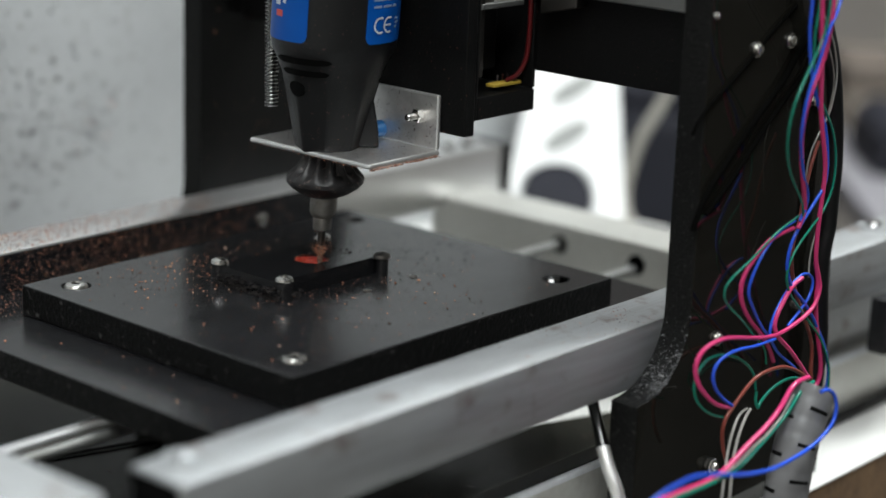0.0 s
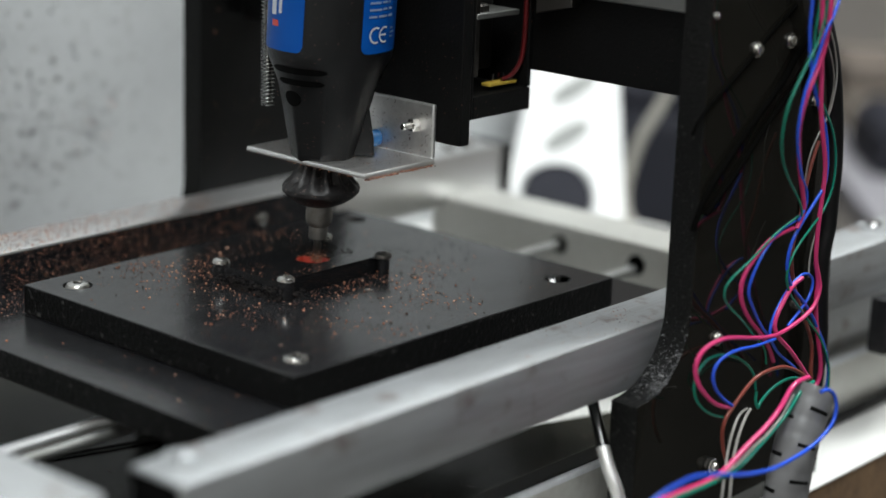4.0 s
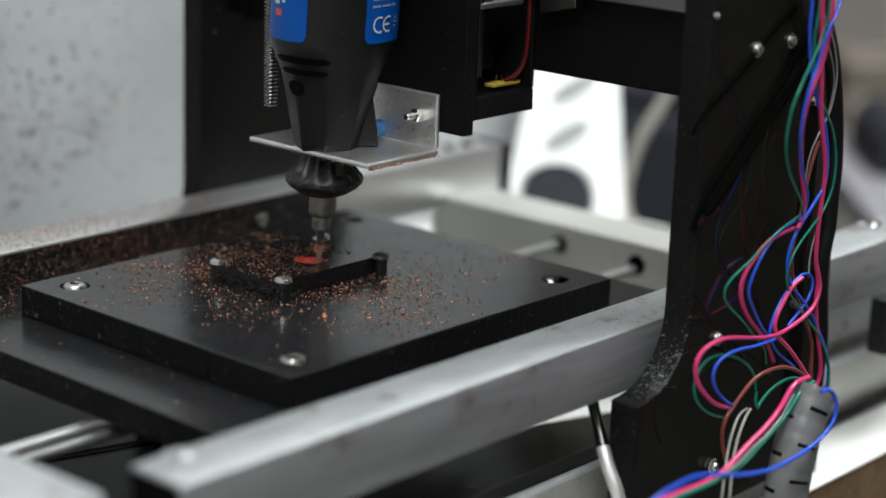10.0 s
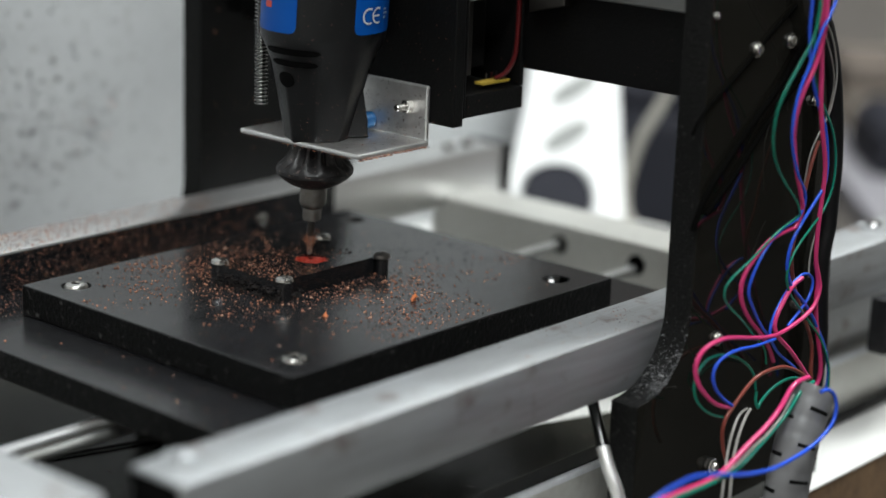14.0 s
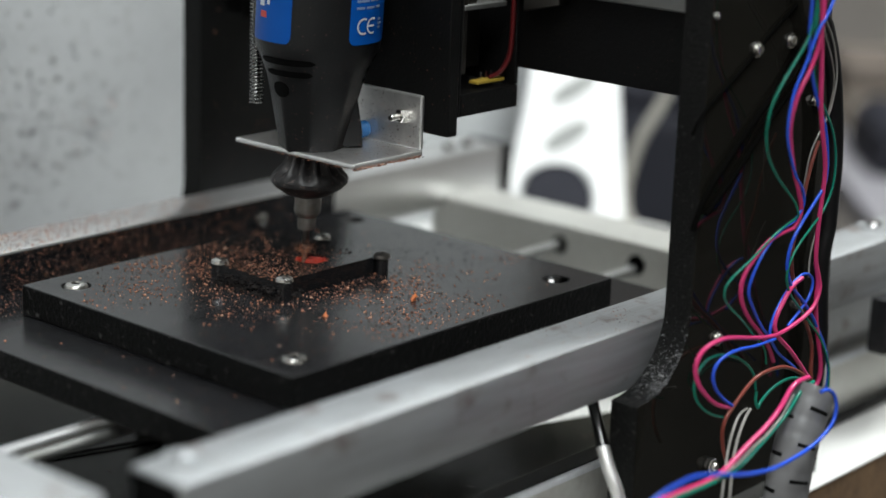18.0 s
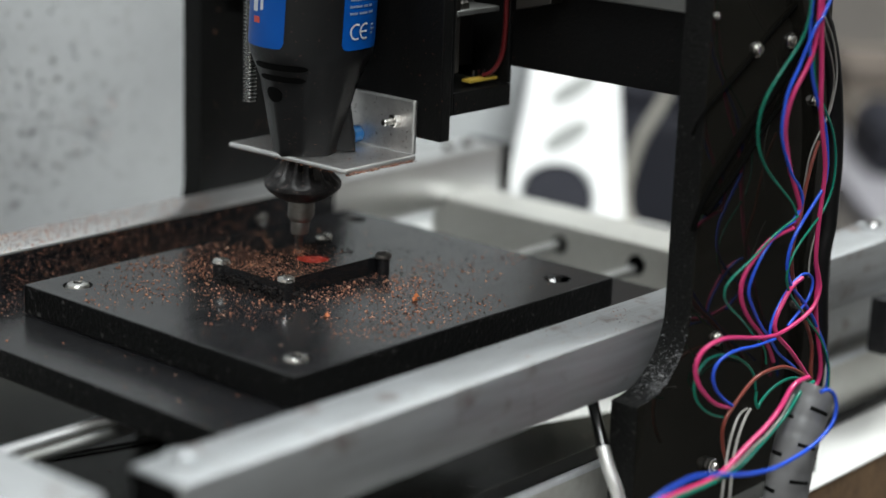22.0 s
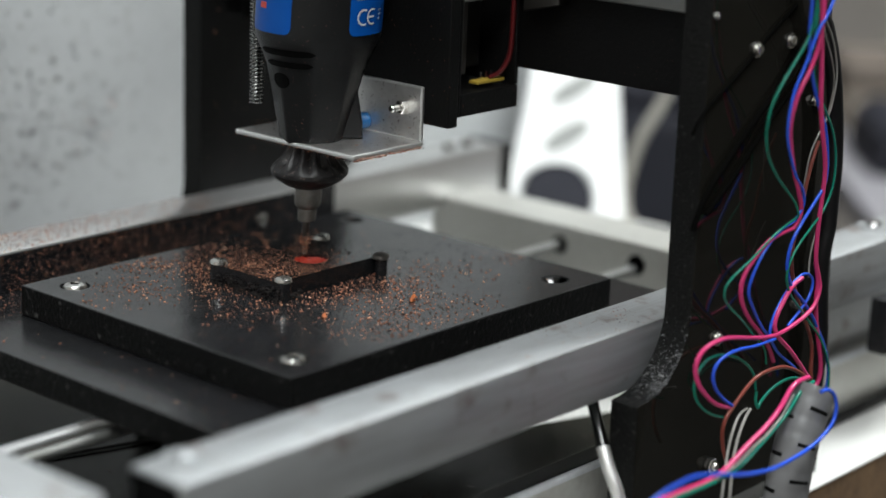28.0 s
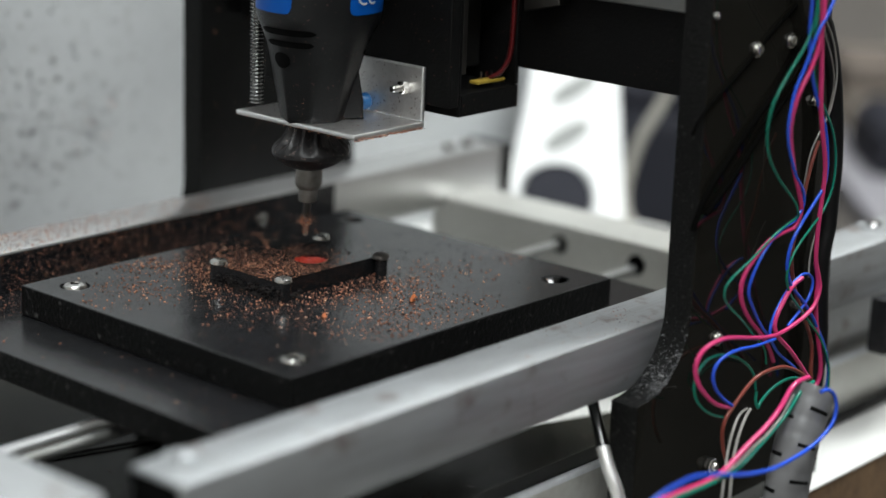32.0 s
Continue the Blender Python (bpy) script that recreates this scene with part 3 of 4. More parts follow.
def body_r(z):
    for (r0, z0), (r1, z1) in zip(body, body[1:]):
        if z0 <= z <= z1:
            return r0 + (r1 - r0) * (z - z0) / (z1 - z0)
    return 0.026


shell = lathe(body, 96, (TX, TY, 0))
for v in shell.verts:
    d = Vector((v.co.x - TX, v.co.y - TY, 0))
    k = max(0.0, min(1.0, (0.093 - v.co.z) / 0.014))
    a = (math.atan2(d.y, d.x) - radians(222)) % (math.pi / 4) - math.pi / 8
    d *= 1 + 0.75 * k * (1.04 * math.cos(math.pi / 8) / math.cos(a) - 1)
    v.co.x, v.co.y = TX + d.x, TY + d.y
shell_ob = part("body", lean(shell), RUBBER, spindle, smooth=True, sharp=60)
nose = [(0.0098, 0.0540), (0.0104, 0.0520), (0.0113, 0.0500), (0.0126, 0.0480), (0.0142, 0.0462), (0.0157, 0.0447), (0.0163, 0.0432), (0.0161, 0.0415), (0.0143, 0.0395), (0.0105, 0.0370), (0.0070, 0.0355)]
part("nose_cap", lean(lathe(nose, 112, (TX, TY, 0), wave=(13, lambda h: 0.24 if h > 0.0460 else (0.05 if h > 0.0440 else 0.0)))), NOSE, spindle, "black ribbed nose cap", smooth=True)
nut_ob = part("collet_nut", lean(lathe([(0.0048, 0.0356), (0.0056, 0.0350), (0.0057, 0.0290), (0.0052, 0.0275), (0.0040, 0.0262)], 32, (TX, TY, 0))), COLLET, spindle, smooth=True)
part("collet", lean(lathe([(0.0032, 0.0265), (0.0040, 0.0258), (0.0039, 0.0215), (0.0035, 0.0208)], 28, (TX, TY, 0))), COLLET, nut_ob, smooth=True)
part("shank", lean(lathe([(0.0016, 0.0210), (0.0016, 0.0150), (0.0012, 0.0140)], 16, (TX, TY, 0))), DARK_STEEL, nut_ob, smooth=True)
part("cutter", lean(lathe([(0.0012, 0.0142), (0.0011, 0.0120), (0.0010, 0.0062), (0.0002, 0.0058)], 12, (TX, TY, 0))), COLLET, spindle, "cutter caked with orange dust", smooth=True)


def wrap(a0, a1, z0, z1, out_by=0.0003, n=18, rows=4, round_ends=0, corner=0.0):
    """A thin film wrapped round the tool's body between two headings."""
    out = bmesh.new()
    grid = []
    for i in range(n + 1):
        f = i / n
        a = radians(a0 + (a1 - a0) * f)
        c, s_ = math.cos(a), math.sin(a)
        squeeze = math.sqrt(max(0.02, 1 - abs(2 * f - 1) ** round_ends)) if round_ends else 1
        low = z0
        if corner:
            # the lower corners are cut round
            c_in = max(0.0, corner - min(f, 1 - f) * radians(a1 - a0) * 0.026)
            low = z0 + corner - math.sqrt(max(0.0, corner ** 2 - c_in ** 2))
        mid, half = (low + z1) / 2, (z1 - low) / 2 * squeeze
        col = []
        for k in range(rows + 1):
            z = mid - half + 2 * half * k / rows
            for lift in (0.0, out_by):
                r = body_r(z) + lift
                col.append(out.verts.new((TX + r * c, TY + r * s_, z)))
        grid.append(col)
    for p, q in zip(grid, grid[1:]):
        for k in range(rows):
            out.faces.new((p[2 * k + 1], q[2 * k + 1], q[2 * k + 3], p[2 * k + 3]))
        out.faces.new((p[0], q[0], q[1], p[1]))
        out.faces.new((p[-1], q[-1], q[-2], p[-2]))
    return out


labels = []
for a0, a1, label in ((140, 199, "blue label film with a white and red print"), (252, 305, "blue label film with small white print")):
    labels.append(part("blue_label", lean(wrap(a0, a1, 0.1030, 0.160, n=40, corner=0.0030)), BLUE, shell_ob, label, smooth=True))
# Dark films on the body, for the shade inside the vent slots.
for a0, a1, z0, z1, ends in ((156, 223, 0.0938, 0.0966, 6), (159, 221, 0.0888, 0.0914, 6), (165, 191, 0.0796, 0.0862, 2)):
    part("vent_slot", lean(wrap(a0, a1, z0, z1, 0.00045, round_ends=ends)), VENT, shell_ob, "dark vent slot", smooth=True)
for z0, z1 in ((0.0938, 0.0960), (0.0890, 0.0912), (0.0842, 0.0862)):
    part("vent_slot", lean(wrap(300, 352, z0, z1, 0.00045, round_ends=6)), VENT, shell_ob, "dark vent slot", smooth=True)
# print on the labels: plain bars, a mark, and the conformity letters
for a0, a1, z0, z1, mt in ((158, 166, 0.1170, 0.150, WHITE_INK), (170, 174, 0.1180, 0.150, WHITE_INK), (166, 170, 0.1245, 0.1275, WHITE_INK), (160, 170, 0.1125, 0.1150, RED_INK)):
    part("printed_mark", lean(wrap(a0, a1, z0, z1, 0.00045, 4)), mt, labels[0], smooth=True)
for k in range(7):
    z = 0.1175 + 0.0028 * k
    for a0, a1 in ((258, 267 + (k * 5) % 6), (269 + (k * 5) % 6, 280), (282, 289 - (k * 7) % 5)):
        part("printed_line", lean(wrap(a0, a1, z, z + 0.0009, 0.00045, 4)), PALE_INK, labels[1], smooth=True)


def wrapped_arc(a0, z0, r, half, width, bar=False):
    """A round letter printed on the tool: an open ring, with a middle bar or without."""
    bm = bmesh.new()

    def put(u, w):
        rad = body_r(z0 + w) + 0.0006
        a = radians(a0) + u / rad
        return bm.verts.new((TX + rad * math.cos(a), TY + rad * math.sin(a), z0 + w))
    rows_ = []
    for i in range(25):
        a = radians(half + (360 - 2 * half) * i / 24)
        rows_.append((put((r - width) * math.cos(a), (r - width) * math.sin(a)), put(r * math.cos(a), r * math.sin(a))))
    for p, q in zip(rows_, rows_[1:]):
        bm.faces.new((p[0], p[1], q[1], q[0]))
    if bar:
        bm.faces.new([put(u, w) for u, w in ((width - r, -width / 2), (0.35 * r, -width / 2), (0.35 * r, width / 2), (width - r, width / 2))])
    return bm


for a0, bar in ((266.5, False), (277.5, True)):
    part("printed_letter", lean(wrapped_arc(a0, 0.1105, 0.0034, 62, 0.0008, bar)), WHITE_INK, labels[1], "white conformity letter")
for a0, a1, z in ((287, 293, 0.1122), (287, 295, 0.1105), (287, 292, 0.1088)):
    part("printed_line", lean(wrap(a0, a1, z, z + 0.0008, 0.00045, 4)), PALE_INK, labels[1], smooth=True)
ear = prism([(0.006, 0.0572), (0.021, 0.0572), (0.0205, 0.0640), (0.0175, 0.0780), (0.0150, 0.0800), (0.010, 0.0700)], "y", -0.004, 0.004, 0.0008)
bmesh.ops.rotate(ear, verts=ear.verts[:], cent=(0, 0, 0), matrix=Matrix.Rotation(radians(-42), 3, "Z"))
bmesh.ops.translate(ear, verts=ear.verts[:], vec=(TX, TY, 0))
part("lock_housing", lean(ear), RUBBER, shell_ob)
part("lock_button", on(spindle, lathe([(0.0036, 0.0), (0.0038, -0.003), (0.0034, -0.005), (0.0018, -0.0062), (0.0003, -0.0064)], 24, (0.1285, 0.0785, 0.0612), "x")), BLUE_CAP, spindle, "round blue plastic button", smooth=True)
bolt = lathe([(0.0030, 0), (0.0030, -0.0026), (0.0026, -0.0030)], 6, (0.1289, 0.0570, 0.0702), "x")
bolt_nut = part("bolt_nut", on(spindle, bolt), ZINC, spindle)
part("bolt_end", on(spindle, lathe([(0.0016, -0.003), (0.0016, -0.0078), (0.0012, -0.0082)], 14, (0.1289, 0.0570, 0.0702), "x")), ZINC, bolt_nut, smooth=True)
# ---- cables in front of the gantry plate ----
MM = 0.001
PIVOT = Vector((0.201, -0.081, 0.0))
swaying = []


def strand(name, mat, r, y0, y1, pts):
    """One hanging wire; pts are (x, z) in millimetres, y runs evenly from y0 to y1."""
    line = [(x, y0 + (y1 - y0) * i / (len(pts) - 1), z) for i, (x, z) in enumerate(pts)]
    if pts[0][1] > 118:
        slope = (pts[0][0] - pts[1][0]) / (pts[0][1] - pts[1][1])
        line = [(pts[0][0] + slope * 60, y0, 236), (pts[0][0] + slope * 25, y0, pts[0][1] + 32)] + line
    line = [p - PIVOT for p in glide([(x * MM, y * MM, z * MM) for x, y, z in line], 5)]
    ob = thing(name, tube(line, r * MM, 9), mat, name.split("_")[0] + " insulated wire hanging in a loose tangle beside the gantry", "wire", "gantry wiring", smooth=True, sharp=80)
    ob.location = PIVOT
    return ob


def wire(name, mat, r, y0, y1, pts, knot=0):
    """A wire; the stretch above its knot sways with the carriage."""
    if knot:
        ym = y0 + (y1 - y0) * knot / (len(pts) - 1)
        swaying.append(strand(name, mat, r, y0, ym, pts[:knot + 1]))
        y0, pts = ym, pts[knot:]
    strand(name, mat, r, y0, y1, pts)


wire("green_wire", GREEN_W, 0.48, -97, -79.5, [(178.3, 131.6), (178, 122.9), (175.2, 115.9), (168.7, 108.3), (161.9, 100.3), (158.3, 93.5), (157.5, 85.8), (159.3, 78.9), (163.6, 71.8), (171.6, 63.8), (182.4, 55.4), (189.6, 49.6), (193.7, 44.3), (191.3, 43), (179.8, 39.1), (170.2, 33.8), (161.6, 29.3), (152.3, 24.6), (150.5, 19.5), (155.2, 13.9), (167.2, 5.3), (177.3, -2.8), (188.1, -11.4), (192.2, -19.2)], 12)
wire("blue_wire", BLUE_W, 0.65, -96, -79.5, [(190.7, 129), (185.3, 121.5), (181.7, 113.9), (178.4, 105.8), (174.7, 98.4), (173.5, 90.7), (174, 82.3), (176.5, 76.3), (180.3, 70.6), (186.6, 61.8), (194.5, 54.1), (196.4, 47.6), (192.5, 42.3), (181.6, 39.2), (173.4, 32.5), (168.4, 24.8), (166.9, 17.4), (171.7, 10.2), (179.9, 1), (189.4, -7.2), (198.4, -15.7), (210.4, -23.4), (218.2, -28.8)], 12)
wire("pink_wire", PINK_W, 0.93, -95, -79.5, [(187.1, 126.1), (187.7, 118), (187.2, 111), (184.2, 103.9), (179.6, 96.6), (177.5, 89.5), (177.6, 82.1), (180.1, 75.6), (185.2, 64.6), (191.9, 54.2), (196.2, 45.8), (192.6, 39.2), (178.2, 37.2), (168.8, 31.8), (162.7, 25.3), (162.1, 18.2), (166.4, 10.7), (174.5, 2.7), (183.8, -4.5), (191.6, -11.8), (197.8, -19.5)], 11)
wire("pink_wire", PINK_W, 0.95, -94, -80, [(187, 131.4), (189.9, 118), (193.5, 104.4), (196.7, 90.5), (201, 78.6), (205.7, 69.1), (209.1, 60.1), (210.2, 51.5), (210.7, 40.7), (211.8, 30.9), (214.1, 20.8), (218.1, 12.6), (219.6, 4.2), (222.3, -4.5), (226.7, -14.3), (232.5, -27), (234.3, -35.2), (231.8, -39.3)])
wire("blue_wire", BLUE_W, 0.71, -93, -81, [(181.2, 131.7), (182.2, 121.5), (184.8, 111.6), (189.3, 100.7), (196.3, 89.8), (204.2, 79.2), (208.5, 70), (211.1, 60.7), (210.7, 53.7), (205.6, 47.9), (199.1, 41.4), (193.1, 34.2), (191.4, 26.4), (193.4, 20), (199.3, 12.8), (210, 4.4), (219.5, -4.3), (226.8, -12.4), (234.4, -21.7), (240, -32.5), (240.6, -41.8)])
wire("green_wire", GREEN_W, 0.54, -92, -82, [(188.7, 129.5), (188, 118), (190.5, 102.9), (197.3, 92.3), (205.7, 83.3), (212.4, 75), (216.6, 65.7), (218, 56.9), (217, 49.7), (212.8, 42.9), (206.2, 37.6), (198.4, 31.7), (193.7, 25.6), (192.3, 18.5), (196.9, 10.8), (204.7, 4.1), (214.9, -4.5), (224.7, -12.6), (232.6, -21.4), (238.7, -30.8), (240.6, -40.2)])
wire("brown_wire", BROWN_W, 0.8, -79, -81, [(219.7, 69.5), (215.7, 62.3), (213, 55.6), (210.5, 47.4), (208.7, 38.4), (204.9, 29.5), (204.8, 20.1), (208.9, 9), (216.2, -2.7), (223.5, -13.5), (226.2, -20.8), (226.4, -29), (227.7, -36.1)])
wire("clear_wire", CLEAR_W, 0.42, -86, -78, [(197.6, 133.9), (202.6, 125.7), (208.3, 119.2), (214.9, 112.4), (220.2, 103.6), (223.1, 95.8), (223.3, 88.2), (221.8, 80.8), (217.3, 74.2), (213.4, 67.7), (212, 61.2), (211.9, 52.9), (212.3, 45.6)])
wire("clear_wire", CLEAR_W, 0.35, -86, -78, [(200.6, 126), (205.3, 119.5), (210, 113.5), (215.6, 107.9), (221.3, 100.9), (225.4, 93.3), (226.5, 85.4), (225.7, 77.9)])
wire("clear_wire", CLEAR_W, 0.38, -81, -83, [(220.3, 31.4), (216.6, 25.4), (214.7, 19.2), (214.1, 13.7)])
wire("pink_wire", PINK_W, 0.95, -85, -85, [(216.8, -29.4), (210.9, -23.4), (200.2, -13.6), (191.3, -6.6), (187.2, -1.4), (188.1, 3.4), (192.4, 8.6), (198.1, 13.5), (205.6, 15.8)])
wire("blue_wire", BLUE_W, 0.64, -84, -84, [(186.7, -7.3), (185.5, -2.7), (186.9, 2.3), (190.5, 6.9), (195, 11), (200.4, 14.6), (208, 16.7), (214.1, 14.6), (216.1, 10.3), (213.3, 5.4), (206.9, 0.9), (199, -3.4)])
wire("pink_wire", PINK_W, 0.91, -85.5, -85.5, [(215.1, 19.8), (218, 13.4), (219.5, 8.8), (217.3, 3.2), (212.1, -0.1), (204.5, -2.4), (193.1, -4.3), (182.9, -4.2), (169.3, -1.7), (155.1, 1.5), (145.6, 2.4), (136.8, 1.3), (131.8, -2), (130.9, -6.5), (133.5, -12.4), (140.1, -19), (148.2, -24.5), (159.1, -28.4)])
wire("blue_wire", BLUE_W, 0.68, -86, -86, [(186.6, -5.8), (172.8, -5.6), (160.4, -4.4), (151.2, -4.6), (144.8, -6.8), (142.7, -11.2), (144.9, -16.8), (151.2, -22.6), (158.2, -27.1)])
wire("green_wire", GREEN_W, 0.59, -83, -84, [(179.7, -26.4), (177.9, -20.7), (173.7, -15.7), (167.2, -11.1), (159.7, -7.7), (150.5, -5.1), (142.1, -5), (136.5, -7.6), (133.6, -12.6), (135, -18.7), (140.6, -24.6), (148.1, -29), (156.8, -32.2)])
wire("green_wire", GREEN_W, 0.72, -85, -85, [(177.2, -25.9), (177, -29.9), (179.2, -33.5), (181, -31.5), (187.3, -28.3), (195.7, -26.6), (204.8, -26.9), (214.7, -30.2)])
wire("brown_wire", BROWN_W, 0.8, -88, -85, [(212.1, -28.4), (203.8, -23.2), (194.1, -19.1), (183.7, -17.8), (173.4, -18.7), (165.4, -22.6), (159.5, -27.1), (154.5, -31.4), (153, -37.6), (155.3, -45.4), (159, -51.8)])
wire("pink_wire", PINK_W, 1.05, -106, -110, [(180.5, -15.5), (171.9, -15.3), (166.1, -17.1), (157.8, -23.5), (147.5, -28.1), (137, -31.2), (126.8, -34.9), (118.9, -37.2), (106.8, -38), (90.5, -37.1), (77.2, -36.4), (59.3, -34.2)])
wire("clear_wire", CLEAR_W, 0.42, -108, -111, [(166.8, -18.7), (158.1, -25.2), (147.3, -29.7), (136, -32.4), (125, -35.8), (111.5, -37.5)])
wire("green_wire", GREEN_W, 0.86, -107, -111, [(183, -17.8), (177.2, -17.9), (170.5, -20.1), (161.9, -25.5), (153.6, -29), (141.8, -33.2), (129.1, -37.5), (116, -38.6), (97.4, -38.1), (75.3, -36.8)])
wire("blue_wire", BLUE_W, 0.77, -121, -124, [(164.4, -13.8), (169.5, -14.1), (174.5, -17.8), (176.3, -23.1), (174.3, -28.3), (167.8, -31.9), (157.4, -34.4), (145, -35.4), (131.1, -35.4), (117.3, -33.5), (103.4, -30.2), (90.1, -26.2), (77, -23.3), (66.3, -23), (55.6, -23.8), (45.6, -25.8)])
wire("clear_wire", CLEAR_W, 0.52, -86, -102, [(169.3, -31.1), (158.6, -30.5), (149.1, -35), (141.5, -42.1), (135.6, -48.3), (129.6, -55)])
wire("clear_wire", CLEAR_W, 0.63, -87, -102, [(170.3, -31.3), (162, -32.2), (152.6, -37.8), (145.6, -44.5), (140.5, -49.7), (135.3, -56.7)])
sheath = [(208.9, 236.1), (210.9, 179), (218.3, 126.8), (224.6, 114.9), (230.7, 102.9), (235.1, 90.7), (238, 78.6), (240.2, 66.4), (241.4, 54.2), (241.1, 42.1), (240.9, 30), (238.5, 19.4), (238.1, 8.4), (240.3, -7), (242.4, -20.2), (242.2, -32.8), (241, -45.4), (239.3, -60.4), (235.4, -94.2)]
thing("black_cable", tube(glide([(x * MM, -0.0750, z * MM) for x, z in sheath], 6), 0.0034, 14), BLACK_W, "thick black sheathed cable hanging beside the gantry", "cable", smooth=True, sharp=80)



def lead(r, pts):
    """A dark streak on the gantry plate: a cable's reflection drawn as a tube."""
    line = glide([(x, -0.0692 - r * MM, z) for x, z in pts], 5)
    thing("black_lead_or_streak", tube(line, r * MM, 9), STREAK_BLACK, "dark streak drawn for a cable's reflection in the gantry plate", "cable", "gantry wiring", smooth=True, sharp=80)


lead(1.15, [(0.2270, 0.1207), (0.2197, 0.1122), (0.2122, 0.1049), (0.2022, 0.0946), (0.1834, 0.0810), (0.1670, 0.0681), (0.1550, 0.0581), (0.1489, 0.0508), (0.1453, 0.0429)])
lead(0.85, [(0.2309, 0.1111), (0.2244, 0.1025), (0.2177, 0.0951), (0.2041, 0.0859), (0.1889, 0.0745), (0.1754, 0.0628), (0.1638, 0.0544), (0.1544, 0.0480)])
lead(0.65, [(0.2091, 0.1244), (0.1928, 0.1158), (0.1842, 0.1100), (0.1742, 0.1037), (0.1639, 0.0978), (0.1522, 0.0916), (0.1445, 0.0860), (0.1410, 0.0810)])

# split grey tube
loom = tagged(empty("cable_wrap", (0.164, -0.1090, -0.0385)), "grey slotted cable sleeve tube round the wires", "cable wrap")
lp = glide([(0.1817, -0.1090, -0.0188), (0.1752, -0.1090, -0.0304), (0.1697, -0.1090, -0.0407), (0.1668, -0.1090, -0.0518), (0.1642, -0.1090, -0.0657), (0.1583, -0.1090, -0.0911), (0.1483, -0.1090, -0.1171)], 12)
part("sleeve", on(loom, tube(lp[1:], [0.0087 - 0.0002 * math.exp(-(((i + 1 - 9) % 7 - 3.5) / 1.1) ** 2) for i in range(len(lp) - 1)], 36)), LOOM, loom, smooth=True)


def half_band(i0, i1, a0, a1, r, thick=0.0012):
    out = bmesh.new()
    rows_, n = [], 10
    for i in range(i0, i1 + 1):
        d = (lp[min(i + 1, len(lp) - 1)] - lp[max(i - 1, 0)]).normalized()
        u = Vector((0, -1, 0))
        v = d.cross(u).normalized()
        f = (i - i0) / (i1 - i0)
        tuck = 0.0008 * (abs(2 * f - 1) ** 6)
        row = []
        for k in range(n + 1):
            a = radians(a0 + (a1 - a0) * k / n)
            w = u * math.cos(a) + v * math.sin(a)
            row.append((out.verts.new(lp[i] + w * (r - thick)), out.verts.new(lp[i] + w * (r - tuck))))
        rows_.append(row)
    for p, q in zip(rows_, rows_[1:]):
        for k in range(n):
            out.faces.new((p[k][1], p[k + 1][1], q[k + 1][1], q[k][1]))
            out.faces.new((p[k][0], q[k][0], q[k + 1][0], p[k + 1][0]))
        for k in (0, n):
            out.faces.new((p[k][0], p[k][1], q[k][1], q[k][0]))
    for row in (rows_[0], rows_[-1]):
        for k in range(n):
            out.faces.new((row[k][0], row[k + 1][0], row[k + 1][1], row[k][1]))
    return out


# Raised dark bands, for the shade inside the sleeve's slots.
for a0, a1, first in ((92, 132, 13), (4, 58, 8), (-88, -34, 12)):
    i = first
    while i + 3 < len(lp):
        part("slot", on(loom, half_band(i, i + 2, a0, a1, 0.0092)), VENT, loom, "short dark slot in the sleeve", smooth=True)
        i += 14

screw("pan_screw", (0.1640, 0.1884, -0.0060), (0, -1, 0), 0.0032, 0.0018, "zinc plated screw on the inner side of the back rail", False)

# nuts on the gantry plate
for bx, bz in ((0.1827, 0.1094), (0.2074, 0.1105), (0.1695, -0.0058)):
    screw("dome_bolt", (bx, -0.0692, bz), (0, -1, 0), 0.0023, 0.0019, "zinc plated domed bolt head on the black gantry plate", True)
screw("hex_bolt", (0.1702, -0.0692, -0.0600), (0, -1, 0), 0.0034, 0.0030, "zinc plated hexagon nut on the black gantry plate", False, "hex")
screw("hex_bolt", (0.1520, -0.0692, 0.1254), (0, -1, 0), 0.0016, 0.0012, "small zinc plated nut on the black gantry plate", False, "hex")

screw("hex_bolt", (0.2298, -0.0692, 0.0835), (0, -1, 0), 0.0024, 0.0020, "zinc plated hexagon nut behind the wires", False, "hex")
screw("hex_bolt", (0.2304, -0.0692, -0.0044), (0, -1, 0), 0.0024, 0.0020, "zinc plated hexagon nut behind the wires", False, "hex")

# steel rod leaning by the gantry foot; its reflections are painted as two tones
rod = tagged(empty("steel_rod", (0.1090, -0.0765, TOP)), "bent steel rod leaning by the gantry foot, reflections painted on", "rod")
part("upper_stem", on(rod, tube(glide([(0.1180, -0.0460, -0.0215), (0.1110, -0.0560, -0.0320), (0.1078, -0.0612, -0.0385)], 4), 0.0023, 14)), DARKENED, rod, "upper stem, darkened for the dark it reflects", smooth=True, sharp=80)
part("lower_end", on(rod, tube(glide([(0.1080, -0.0608, -0.0380), (0.1066, -0.0655, -0.0460), (0.1066, -0.0715, -0.0580), (0.1080, -0.0765, TOP + 0.001)], 4), 0.0026, 14)), WORN_LIT, rod, "lower end, brightened for the light it reflects", smooth=True, sharp=80)
# Dark round strip along the foot of the lower bar.
thing("black_lead_or_streak", tube(glide([(0.265, -0.0445, TOP + 0.0031), (0.30, -0.0442, TOP + 0.0028), (0.36, -0.0444, TOP + 0.0028), (0.45, -0.0444, TOP + 0.0028)]), 0.0026, 10), BLACK_W, "thin dark round strip along the foot of the aluminium bar", "cable", smooth=True, sharp=80)

# ---- things behind ----

AWAY = Vector((0.7576, 0.6527, 0))


